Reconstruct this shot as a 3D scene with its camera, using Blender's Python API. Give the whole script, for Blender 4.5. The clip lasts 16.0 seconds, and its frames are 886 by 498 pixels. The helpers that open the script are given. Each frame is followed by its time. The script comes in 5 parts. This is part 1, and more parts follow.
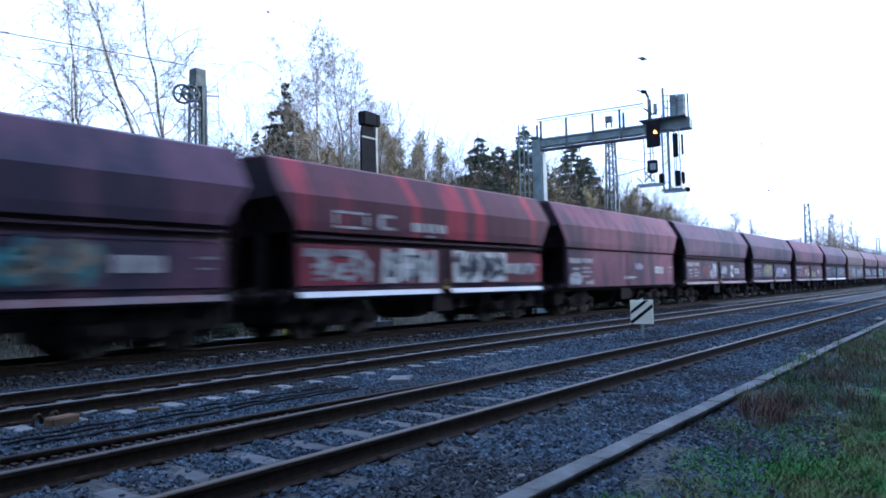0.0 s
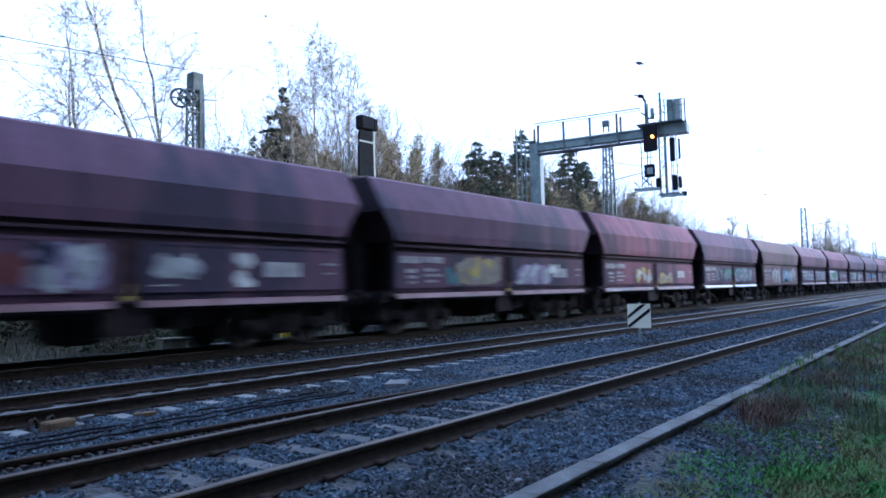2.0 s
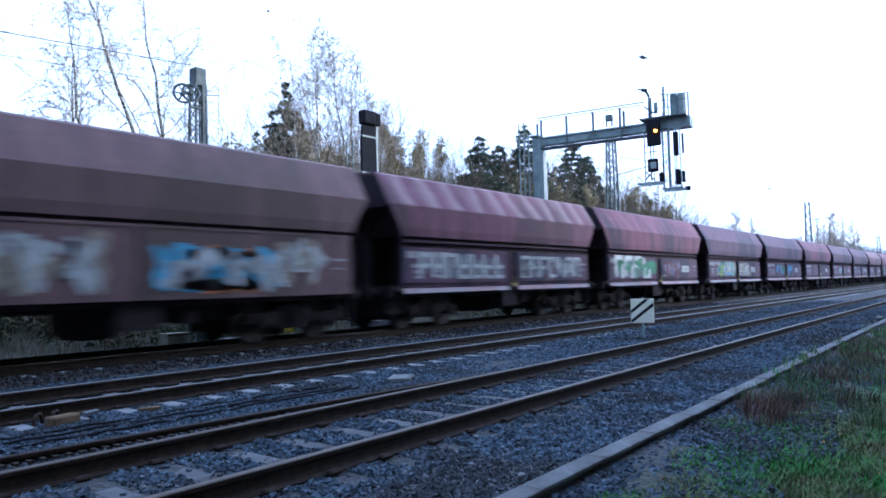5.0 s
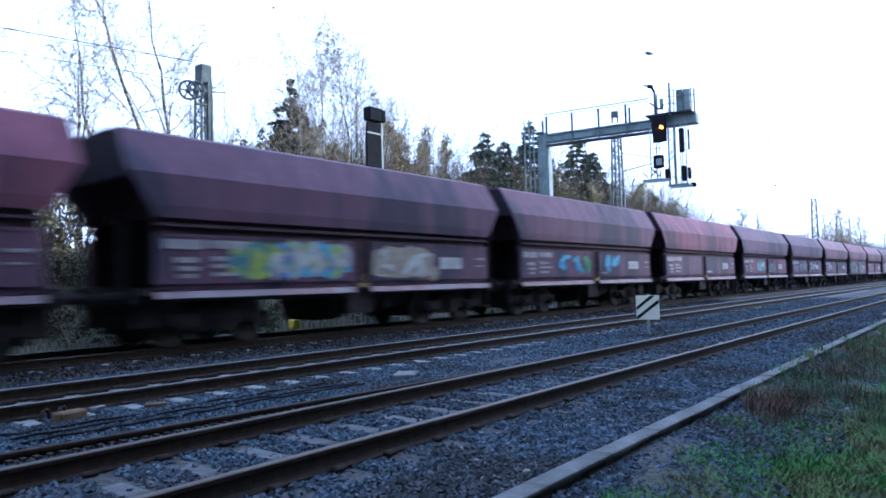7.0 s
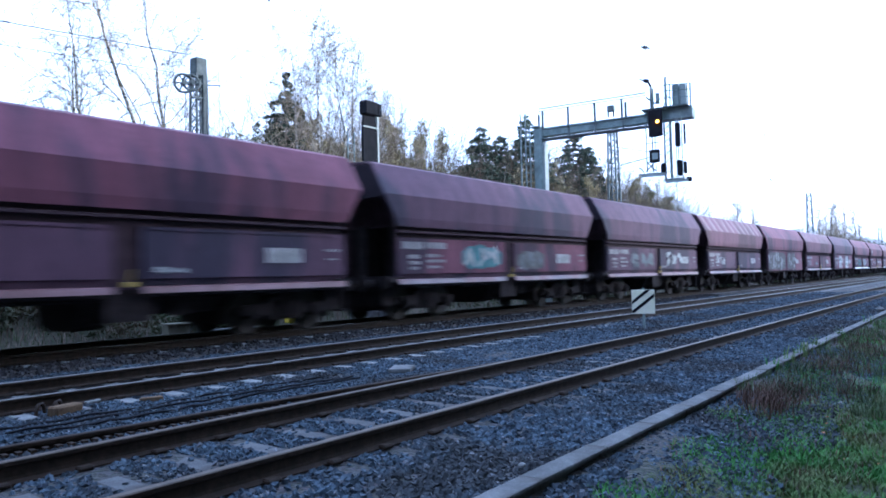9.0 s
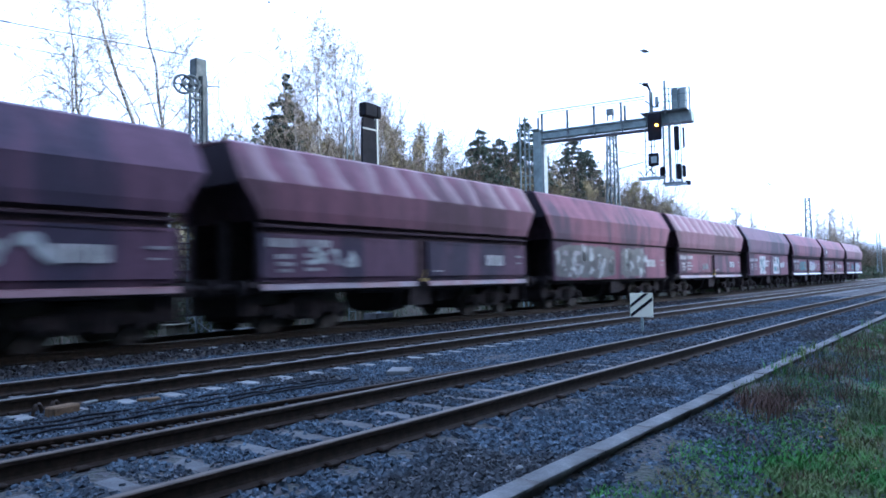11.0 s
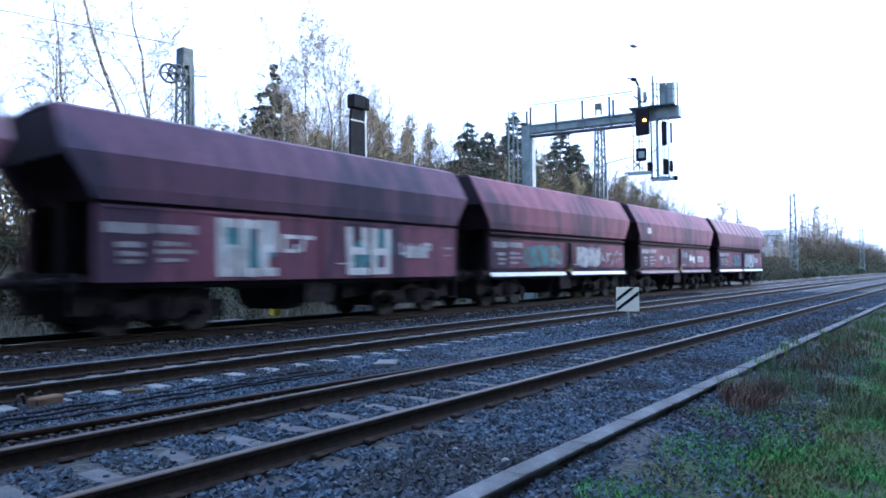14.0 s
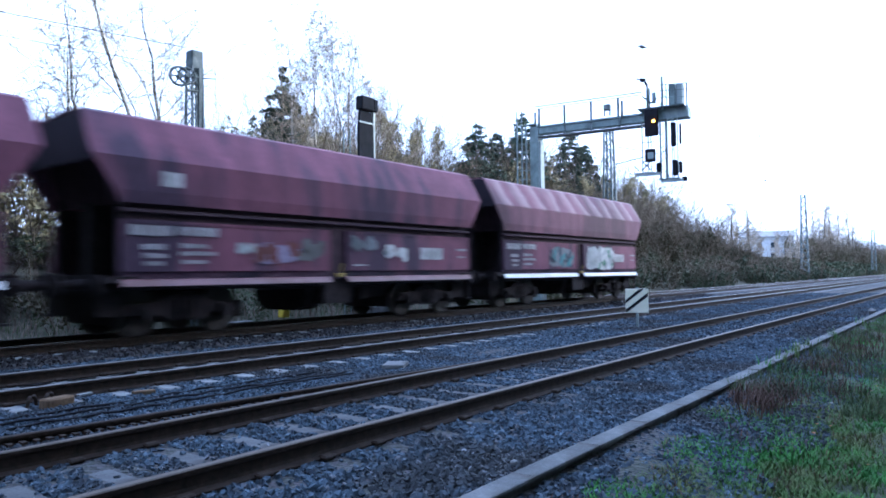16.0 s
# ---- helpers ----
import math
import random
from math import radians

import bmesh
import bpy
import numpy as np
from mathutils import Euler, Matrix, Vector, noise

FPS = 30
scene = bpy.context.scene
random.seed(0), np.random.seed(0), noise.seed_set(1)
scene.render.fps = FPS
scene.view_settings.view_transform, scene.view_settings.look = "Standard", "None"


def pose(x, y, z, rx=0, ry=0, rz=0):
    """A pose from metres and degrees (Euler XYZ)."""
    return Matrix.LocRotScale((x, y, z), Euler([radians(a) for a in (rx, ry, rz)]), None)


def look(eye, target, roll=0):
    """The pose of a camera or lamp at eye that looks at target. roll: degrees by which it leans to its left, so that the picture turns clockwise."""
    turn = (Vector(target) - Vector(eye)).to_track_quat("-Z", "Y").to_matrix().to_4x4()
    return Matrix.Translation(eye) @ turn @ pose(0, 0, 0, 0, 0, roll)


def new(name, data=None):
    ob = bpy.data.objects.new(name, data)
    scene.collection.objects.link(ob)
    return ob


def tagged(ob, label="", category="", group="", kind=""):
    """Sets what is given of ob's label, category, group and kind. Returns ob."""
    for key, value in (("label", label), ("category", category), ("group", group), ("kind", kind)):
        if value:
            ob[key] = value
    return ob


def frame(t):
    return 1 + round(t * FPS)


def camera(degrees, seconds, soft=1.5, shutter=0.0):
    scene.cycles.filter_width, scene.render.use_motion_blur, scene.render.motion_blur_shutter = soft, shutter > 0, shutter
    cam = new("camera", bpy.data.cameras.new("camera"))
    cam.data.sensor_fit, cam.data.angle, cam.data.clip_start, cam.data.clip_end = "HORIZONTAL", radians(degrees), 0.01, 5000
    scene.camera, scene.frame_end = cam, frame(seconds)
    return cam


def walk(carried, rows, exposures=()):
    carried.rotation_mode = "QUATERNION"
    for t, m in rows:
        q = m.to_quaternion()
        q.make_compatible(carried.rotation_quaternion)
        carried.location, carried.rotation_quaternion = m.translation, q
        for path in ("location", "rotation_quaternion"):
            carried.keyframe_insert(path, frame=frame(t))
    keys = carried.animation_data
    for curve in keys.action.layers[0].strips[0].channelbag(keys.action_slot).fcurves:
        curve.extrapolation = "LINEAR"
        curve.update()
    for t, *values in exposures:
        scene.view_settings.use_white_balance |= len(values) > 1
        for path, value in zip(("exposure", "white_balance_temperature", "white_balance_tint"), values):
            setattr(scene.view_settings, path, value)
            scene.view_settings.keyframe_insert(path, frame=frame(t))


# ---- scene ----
EYE = Vector((0.0, 0.0, 1.258))


def aim(heading, pitch, roll):
    """The camera's pose from compass-like heading (from +Y towards +X), pitch and roll in degrees."""
    a, p = radians(heading), radians(pitch)
    way = Vector((math.sin(a) * math.cos(p), math.cos(a) * math.cos(p), math.sin(p)))
    return look(EYE, EYE + way, roll)


cam = camera(65.04, 16.0, soft=1.75, shutter=0.65)
walk(cam, [
    (0.0, aim(51.693, 3.111, -1.347)),
    (0.5, aim(51.593, 3.237, -1.333)),
    (1.0, aim(51.696, 3.355, -1.213)),
    (1.5, aim(51.845, 3.384, -1.243)),
    (2.0, aim(51.914, 3.437, -1.344)),
    (2.5, aim(51.993, 3.093, -1.338)),
    (3.0, aim(51.763, 3.084, -1.269)),
    (3.5, aim(51.730, 3.204, -1.240)),
    (4.0, aim(51.755, 3.148, -1.318)),
    (6.5, aim(51.444, 2.772, -1.473)),
    (7.0, aim(51.230, 2.761, -1.380)),
    (7.5, aim(50.940, 3.007, -1.465)),
    (8.0, aim(51.217, 2.804, -1.319)),
    (8.5, aim(51.353, 2.616, -1.378)),
    (9.0, aim(51.549, 2.270, -1.339)),
    (11.5, aim(51.748, 2.505, -0.919)),
    (12.0, aim(51.913, 2.305, -0.752)),
    (12.5, aim(51.867, 2.344, -0.658)),
    (13.0, aim(52.072, 2.365, -0.646)),
    (13.5, aim(52.393, 2.303, -0.577)),
    (14.0, aim(52.677, 1.862, -0.602)),
    (14.5, aim(52.354, 1.939, -0.534)),
    (15.0, aim(52.108, 1.960, -0.536)),
    (15.5, aim(51.848, 2.030, -0.720)),
    (16.0, aim(51.973, 1.991, -0.653)),
], exposures=[(t, 1.65 + s, 4550, 10) for t, s in ((0.0, 0.0), (3.5, 0.13), (7.0, 0.2), (9.0, 0.36), (12.5, 0.38), (16.0, 0.45))])

# ---- daylight: hazy bright sky, low sun behind the added bank on the camera's side ----
SUN_UP, SUN_TURN = 16.0, 140.0  # degrees: height, and direction from +Y towards +X
world = bpy.data.worlds.new("sky")
scene.world = world
world.use_nodes = True
wn = world.node_tree
sky = wn.nodes.new("ShaderNodeTexSky")
sky.sky_type = "NISHITA"
sky.sun_disc = False
sky.sun_elevation, sky.sun_rotation = radians(SUN_UP), radians(SUN_TURN)
sky.air_density, sky.dust_density, sky.ozone_density = 1.0, 6.0, 1.0
haze = wn.nodes.new("ShaderNodeMix")  # thin white cloud over the whole sky
haze.data_type = "RGBA"
haze.inputs["Factor"].default_value = 0.7
haze.inputs["B"].default_value = (4.9, 4.9, 5.4, 1)
wn.links.new(sky.outputs[0], haze.inputs["A"])
wn.links.new(haze.outputs["Result"], wn.nodes["Background"].inputs[0])
wn.nodes["Background"].inputs[1].default_value = 0.15
sun = new("sun", bpy.data.lights.new("sun", "SUN"))
sun.data.energy, sun.data.angle, sun.data.color = 0.5, radians(3), (1.0, 0.88, 0.62)
sun.matrix_world = look((60, -30, 40), (60 - 100 * math.sin(radians(SUN_TURN)), -30 - 100 * math.cos(radians(SUN_TURN)), 40 - 100 * math.tan(radians(SUN_UP))))


# ---- materials ----
def surf(name, low, high, scale=4.0, rough=0.8, bump=0.3, metal=0.0, stretch=(1, 1, 1), fine=40.0, third=None, third_scale=0.7, each=0.0, distance=0.01, third_at=(0.5, 0.62)):
    """Two-scale noisy surface: blotches from low to high, fine grain and relief, an optional third tone in stains."""
    m = bpy.data.materials.new(name)
    m.use_nodes = True
    n, l = m.node_tree.nodes, m.node_tree.links
    bsdf = n["Principled BSDF"]
    co = n.new("ShaderNodeTexCoord")
    mp = n.new("ShaderNodeMapping")
    mp.inputs["Scale"].default_value = stretch
    l.new(co.outputs["Object"], mp.inputs[0])
    a = n.new("ShaderNodeTexNoise")
    a.inputs["Scale"].default_value, a.inputs["Detail"].default_value = scale, 6
    l.new(mp.outputs[0], a.inputs["Vector"])
    b = n.new("ShaderNodeTexNoise")
    b.inputs["Scale"].default_value, b.inputs["Detail"].default_value = fine, 4
    l.new(mp.outputs[0], b.inputs["Vector"])
    ramp = n.new("ShaderNodeValToRGB")
    ramp.color_ramp.elements[0].position, ramp.color_ramp.elements[1].position = 0.32, 0.68
    ramp.color_ramp.elements[0].color, ramp.color_ramp.elements[1].color = (*low, 1), (*high, 1)
    l.new(a.outputs[0], ramp.inputs[0])
    out = ramp.outputs[0]
    if third:
        c = n.new("ShaderNodeTexNoise")
        c.inputs["Scale"].default_value, c.inputs["Detail"].default_value = third_scale, 5
        l.new(mp.outputs[0], c.inputs["Vector"])
        cr = n.new("ShaderNodeValToRGB")
        cr.color_ramp.elements[0].position, cr.color_ramp.elements[1].position = third_at
        l.new(c.outputs[0], cr.inputs[0])
        mx = n.new("ShaderNodeMix")
        mx.data_type = "RGBA"
        l.new(cr.outputs[0], mx.inputs["Factor"])
        l.new(out, mx.inputs["A"])
        mx.inputs["B"].default_value = (*third, 1)
        out = mx.outputs["Result"]
    g = n.new("ShaderNodeMix")
    g.data_type, g.blend_type = "RGBA", "OVERLAY"
    g.inputs["Factor"].default_value = 0.45
    l.new(out, g.inputs["A"])
    l.new(b.outputs[0], g.inputs["B"])
    out = g.outputs["Result"]
    if each:
        info = n.new("ShaderNodeObjectInfo")
        isl = n.new("ShaderNodeNewGeometry")
        add = n.new("ShaderNodeMath")  # pieces of their own differ by the first, joined ones by the second
        add.operation = "ADD"
        l.new(info.outputs["Random"], add.inputs[0])
        l.new(isl.outputs["Random Per Island"], add.inputs[1])
        rng = n.new("ShaderNodeMapRange")
        rng.inputs["From Max"].default_value = 2.0
        rng.inputs["To Min"].default_value, rng.inputs["To Max"].default_value = 1 - each, 1 + each
        l.new(add.outputs[0], rng.inputs["Value"])
        hsv = n.new("ShaderNodeHueSaturation")
        l.new(rng.outputs[0], hsv.inputs["Value"])
        l.new(out, hsv.inputs["Color"])
        out = hsv.outputs[0]
    l.new(out, bsdf.inputs["Base Color"])
    bsdf.inputs["Roughness"].default_value, bsdf.inputs["Metallic"].default_value = rough, metal
    if rough > 0.7:
        bsdf.inputs["Specular IOR Level"].default_value = 0.25
    if bump:
        bp = n.new("ShaderNodeBump")
        bp.inputs["Strength"].default_value, bp.inputs["Distance"].default_value = bump, distance
        l.new(b.outputs[0], bp.inputs["Height"])
        l.new(bp.outputs[0], bsdf.inputs["Normal"])
    return m


def glow(name, color, strength):
    m = bpy.data.materials.new(name)
    m.use_nodes = True
    b = m.node_tree.nodes["Principled BSDF"]
    b.inputs["Base Color"].default_value = (*color, 1)
    b.inputs["Emission Color"].default_value, b.inputs["Emission Strength"].default_value = (*color, 1), strength
    return m


PAINT = {
    "dark": surf("grimy_oxide_paint", (0.085, 0.048, 0.086), (0.147, 0.082, 0.135), 1.6, 0.75, 0.15, 0, (1.6, 1, 0.35), 14, (0.049, 0.040, 0.074), 0.5),
    "brown": surf("brown_oxide_paint", (0.131, 0.085, 0.094), (0.200, 0.125, 0.133), 1.6, 0.75, 0.15, 0, (1.6, 1, 0.35), 14, (0.118, 0.087, 0.084), 0.5),
    "red": surf("oxide_red_paint", (0.140, 0.054, 0.091), (0.220, 0.087, 0.138), 1.3, 0.75, 0.15, 0, (1.6, 1, 0.35), 14, (0.061, 0.037, 0.069), 0.6),
    "fresh": surf("fresh_red_paint", (0.150, 0.040, 0.060), (0.301, 0.047, 0.078), 0.8, 0.75, 0.1, 0, (1.6, 1, 0.35), 14, (0.125, 0.035, 0.050), 0.45),
}


def highlight_paint():
    """Oxide red with the bulged bays' highlights painted in as pale streaks on the sloping upper panels."""
    m = surf("highlight_streaked_paint", (0.123, 0.058, 0.091), (0.199, 0.093, 0.137), 1.3, 0.75, 0.15, 0, (1.6, 1, 0.35), 14, (0.089, 0.047, 0.069), 0.5)
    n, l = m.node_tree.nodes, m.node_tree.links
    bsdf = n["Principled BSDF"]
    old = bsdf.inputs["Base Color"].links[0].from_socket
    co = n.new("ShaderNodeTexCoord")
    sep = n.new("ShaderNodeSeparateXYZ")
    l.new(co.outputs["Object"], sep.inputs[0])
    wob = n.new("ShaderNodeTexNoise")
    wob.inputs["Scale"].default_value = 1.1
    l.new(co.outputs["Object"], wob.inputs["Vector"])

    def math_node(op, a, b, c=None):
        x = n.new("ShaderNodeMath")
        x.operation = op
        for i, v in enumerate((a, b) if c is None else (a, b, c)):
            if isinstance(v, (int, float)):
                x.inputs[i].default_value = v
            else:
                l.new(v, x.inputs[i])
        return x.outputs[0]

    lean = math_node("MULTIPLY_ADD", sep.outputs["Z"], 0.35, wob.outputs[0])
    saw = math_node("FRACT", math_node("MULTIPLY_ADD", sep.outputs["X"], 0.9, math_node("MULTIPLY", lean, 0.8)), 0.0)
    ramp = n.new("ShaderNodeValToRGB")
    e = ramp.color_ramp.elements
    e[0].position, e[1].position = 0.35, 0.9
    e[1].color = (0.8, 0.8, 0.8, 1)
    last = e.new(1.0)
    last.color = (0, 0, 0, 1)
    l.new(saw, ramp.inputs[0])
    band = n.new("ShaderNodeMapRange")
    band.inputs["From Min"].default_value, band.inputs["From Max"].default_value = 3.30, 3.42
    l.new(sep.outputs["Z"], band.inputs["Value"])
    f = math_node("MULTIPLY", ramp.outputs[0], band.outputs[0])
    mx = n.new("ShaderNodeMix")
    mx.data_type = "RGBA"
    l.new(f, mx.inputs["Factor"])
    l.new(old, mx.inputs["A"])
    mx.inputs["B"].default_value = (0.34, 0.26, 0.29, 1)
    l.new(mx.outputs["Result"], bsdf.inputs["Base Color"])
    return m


HIGHLIGHTED = highlight_paint()
RED_STREAKED = surf("red_streaked_paint", (0.085, 0.040, 0.060), (0.132, 0.049, 0.074), 1.2, 0.75, 0.15, 0, (2.2, 0.4, 0.1), 14, (0.354, 0.049, 0.079), 0.8, third_at=(0.57, 0.63))
for dusty in (*PAINT.values(), HIGHLIGHTED, RED_STREAKED):  # pale dust sheen, added so that far wagons grey as in haze
    shader = dusty.node_tree.nodes["Principled BSDF"]
    shader.inputs["Sheen Weight"].default_value, shader.inputs["Sheen Roughness"].default_value = 0.16, 0.45
    shader.inputs["Sheen Tint"].default_value = (0.85, 0.80, 0.66, 1)
SOOT = surf("sooty_underframe", (0.016, 0.013, 0.016), (0.036, 0.028, 0.032), 5, 0.85, 0.3)
# darker than the paint: shade of recesses, lip and end walls put in
SHADED_RECESS = surf("shaded_recess_paint", (0.038, 0.024, 0.034), (0.066, 0.040, 0.054), 4, 0.8, 0.2)
# end sheets darkened: the shade on the wagon ends is in this colour
SHADED_END = surf("shaded_end_sheet", (0.018, 0.014, 0.022), (0.036, 0.026, 0.038), 3, 0.8, 0.2, 0, (1, 1, 0.4), 14)
WHEEL = surf("worn_wheel_steel", (0.02, 0.016, 0.016), (0.045, 0.036, 0.034), 9, 0.6, 0.2, 0.3)
# pale: sky light caught by the tilted flap, put into its paint
FLAP = {"pale": surf("skylit_pale_flap_paint", (0.098, 0.068, 0.086), (0.255, 0.210, 0.250), 1.1, 0.5, 0.1, 0, (1, 1, 1), 20, (0.165, 0.075, 0.086), 0.7),
        "white": surf("white_flap_paint", (0.70, 0.70, 0.74), (0.85, 0.85, 0.88), 1.5, 0.5, 0.1, 0, (1, 1, 1), 20),
        "rosy": surf("faded_rosy_flap_paint", (0.12, 0.055, 0.07), (0.23, 0.12, 0.145), 1.2, 0.5, 0.1, 0, (1, 1, 1), 20, (0.12, 0.05, 0.055), 0.8)}
FAINT = surf("faded_lettering", (0.20, 0.19, 0.22), (0.40, 0.39, 0.43), 3, 0.6, 0)
MARK = surf("white_lettering", (0.34, 0.34, 0.36), (0.58, 0.58, 0.62), 3, 0.6, 0)
YELLOW = surf("yellow_lever_paint", (0.34, 0.25, 0.06), (0.52, 0.38, 0.09), 8, 0.5, 0.1)
SPRAY = {k: surf("spray_" + k, tuple(0.5 * x for x in c), tuple(0.8 * x for x in c), 2.2, 0.55, 0, 0, (1, 1, 1), 10) for k, c in {
    "teal": (0.10, 0.30, 0.36), "green": (0.10, 0.36, 0.20), "pale": (0.62, 0.66, 0.72), "grey": (0.24, 0.27, 0.32), "yellow": (0.62, 0.50, 0.12),
    "blue": (0.06, 0.26, 0.62), "sky": (0.16, 0.52, 0.85), "navy": (0.02, 0.03, 0.08), "sand": (0.40, 0.36, 0.30), "rust": (0.20, 0.05, 0.06), "lime": (0.42, 0.56, 0.10), "indigo": (0.16, 0.18, 0.60), "pink": (0.62, 0.26, 0.50), "orange": (0.70, 0.26, 0.08), "white": (0.95, 0.97, 1.0), "moss": (0.165, 0.165, 0.18), "lilac": (0.35, 0.30, 0.50)}.items()}

RAIL_SIDE = surf("rusty_rail", (0.014, 0.009, 0.006), (0.032, 0.020, 0.013), 12, 0.75, 0.3)
RAIL_TOP = surf("polished_rail_head", (0.36, 0.34, 0.33), (0.50, 0.48, 0.47), 6, 0.22, 0.03, 0.8)
RAIL_WORN = surf("worn_rail_head", (0.10, 0.095, 0.092), (0.17, 0.16, 0.155), 6, 0.36, 0.05, 0.4)
RAIL_DULL = surf("dull_rail_head", (0.045, 0.032, 0.022), (0.080, 0.060, 0.043), 6, 0.55, 0.05, 0.2)
CONCRETE = surf("weathered_concrete", (0.062, 0.066, 0.072), (0.125, 0.13, 0.137), 3, 0.9, 0.3, 0, (1, 1, 1), 45, (0.050, 0.048, 0.048), 1.4, 0.25)
EDGING = surf("weathered_edging_concrete", (0.080, 0.084, 0.088), (0.160, 0.166, 0.170), 3, 0.9, 0.4, 0, (1, 1, 1), 45, (0.068, 0.066, 0.063), 1.4, 0.25)
PALE_CONCRETE = surf("pale_concrete", (0.135, 0.142, 0.148), (0.225, 0.235, 0.24), 3, 0.9, 0.3, 0, (1, 1, 1), 45, (0.072, 0.074, 0.076), 1.4, 0.3)
STONE = surf("ballast_stone", (0.016, 0.021, 0.032), (0.089, 0.122, 0.163), 9, 0.9, 0.3, 0, (1, 1, 1), 60, (0.035, 0.039, 0.046), 0.5, 0.8)
DARK_STONE = surf("dark_ballast", (0.021, 0.022, 0.025), (0.049, 0.050, 0.058), 9, 0.9, 0.3, 0, (1, 1, 1), 60, (0.045, 0.041, 0.044), 0.5, 0.5)
GALV = surf("grey_green_steel_paint", (0.19, 0.25, 0.25), (0.29, 0.36, 0.36), 3, 0.5, 0.1, 0.1, (1, 1, 1), 20, (0.15, 0.19, 0.19), 0.9)
GALV_PALE = surf("pale_galvanised_steel", (0.25, 0.30, 0.31), (0.36, 0.41, 0.41), 3, 0.5, 0.1, 0.1)
BLACK = surf("matt_black_sheet", (0.008, 0.009, 0.013), (0.015, 0.015, 0.022), 3, 0.85, 0.1)
MAST = surf("mast_steel_paint", (0.09, 0.11, 0.115), (0.18, 0.21, 0.215), 4, 0.6, 0.1, 0.1)
WIRE = surf("tarnished_wire", (0.06, 0.06, 0.06), (0.12, 0.11, 0.10), 4, 0.6, 0)
LAMP = glow("orange_signal_lens", (1.0, 0.30, 0.01), 7.0)
BOARD = surf("cream_board_enamel", (0.84, 0.82, 0.64), (0.88, 0.86, 0.70), 2, 0.45, 0.05, 0, (1, 1, 1), 20, (0.74, 0.73, 0.62), 2)
BARK_WHITE = surf("birch_bark", (0.36, 0.34, 0.31), (0.62, 0.60, 0.56), 3, 0.85, 0.3, 0, (1, 1, 4), 30, (0.09, 0.08, 0.07), 1.6)
TWIG = surf("bare_twig", (0.27, 0.225, 0.17), (0.42, 0.36, 0.285), 3, 0.85, 0.1)
STEM = surf("dark_shrub_stem", (0.085, 0.068, 0.048), (0.16, 0.13, 0.095), 3, 0.85, 0.1)
BARK = surf("dark_bark", (0.07, 0.055, 0.045), (0.14, 0.115, 0.09), 5, 0.9, 0.4)
NEEDLE = surf("spruce_needles", (0.024, 0.044, 0.034), (0.090, 0.117, 0.078), 1.2, 0.8, 0, 0, (1, 1, 1), 8, None, 1, 0.4)
LEAF = surf("autumn_leaves", (0.190, 0.165, 0.075), (0.40, 0.345, 0.19), 0.6, 0.8, 0, 0, (1, 1, 1), 8, (0.125, 0.122, 0.060), 0.4, 0.4)
BRAMBLE = surf("bramble_leaves", (0.032, 0.048, 0.026), (0.080, 0.098, 0.052), 0.7, 0.75, 0, 0, (1, 1, 1), 8, (0.09, 0.075, 0.045), 0.35, 0.4)
GRASS = surf("green_grass_blades", (0.036, 0.118, 0.025), (0.079, 0.210, 0.044), 1.2, 0.75, 0, 0, (1, 1, 1), 8, (0.102, 0.126, 0.046), 0.7, 0.35)
DRY = surf("dry_weed_stalks", (0.14, 0.11, 0.09), (0.24, 0.195, 0.16), 2, 0.85, 0, 0, (1, 1, 1), 8, None, 1, 0.35)
SAGE = surf("grey_green_weeds", (0.043, 0.070, 0.034), (0.101, 0.135, 0.060), 2, 0.85, 0, 0, (1, 1, 1), 8, None, 1, 0.35)
REDDISH = surf("reddish_dry_weeds", (0.060, 0.036, 0.028), (0.120, 0.074, 0.054), 2, 0.85, 0, 0, (1, 1, 1), 8, None, 1, 0.35)
SCRUB = surf("olive_brown_scrub", (0.038, 0.036, 0.018), (0.092, 0.078, 0.042), 0.6, 0.85, 0, 0, (1, 1, 1), 8, (0.06, 0.075, 0.04), 0.3, 0.4)
PALE_STONE = surf("pale_ballast_chip", (0.10, 0.11, 0.13), (0.22, 0.23, 0.26), 9, 0.9, 0.2, 0, (1, 1, 1), 60, None, 1, 0.4)
PLASTER = surf("white_house_plaster", (0.490, 0.504, 0.532), (0.574, 0.588, 0.602), 1.5, 0.9, 0.1)
# tiles lightened to carry the sunlit haze over the far roofs
ROOF = surf("grey_roof_tiles", (0.20, 0.20, 0.205), (0.31, 0.31, 0.31), 2, 0.8, 0.3)
GLASS = surf("dark_window_glass", (0.03, 0.035, 0.045), (0.05, 0.06, 0.07), 2, 0.1, 0)
# the air's haze over the distance is put into the hill's pale colour
HILL = surf("haze_tinted_wooded_hill", (0.30, 0.33, 0.36), (0.40, 0.42, 0.44), 0.02, 1.0, 0)


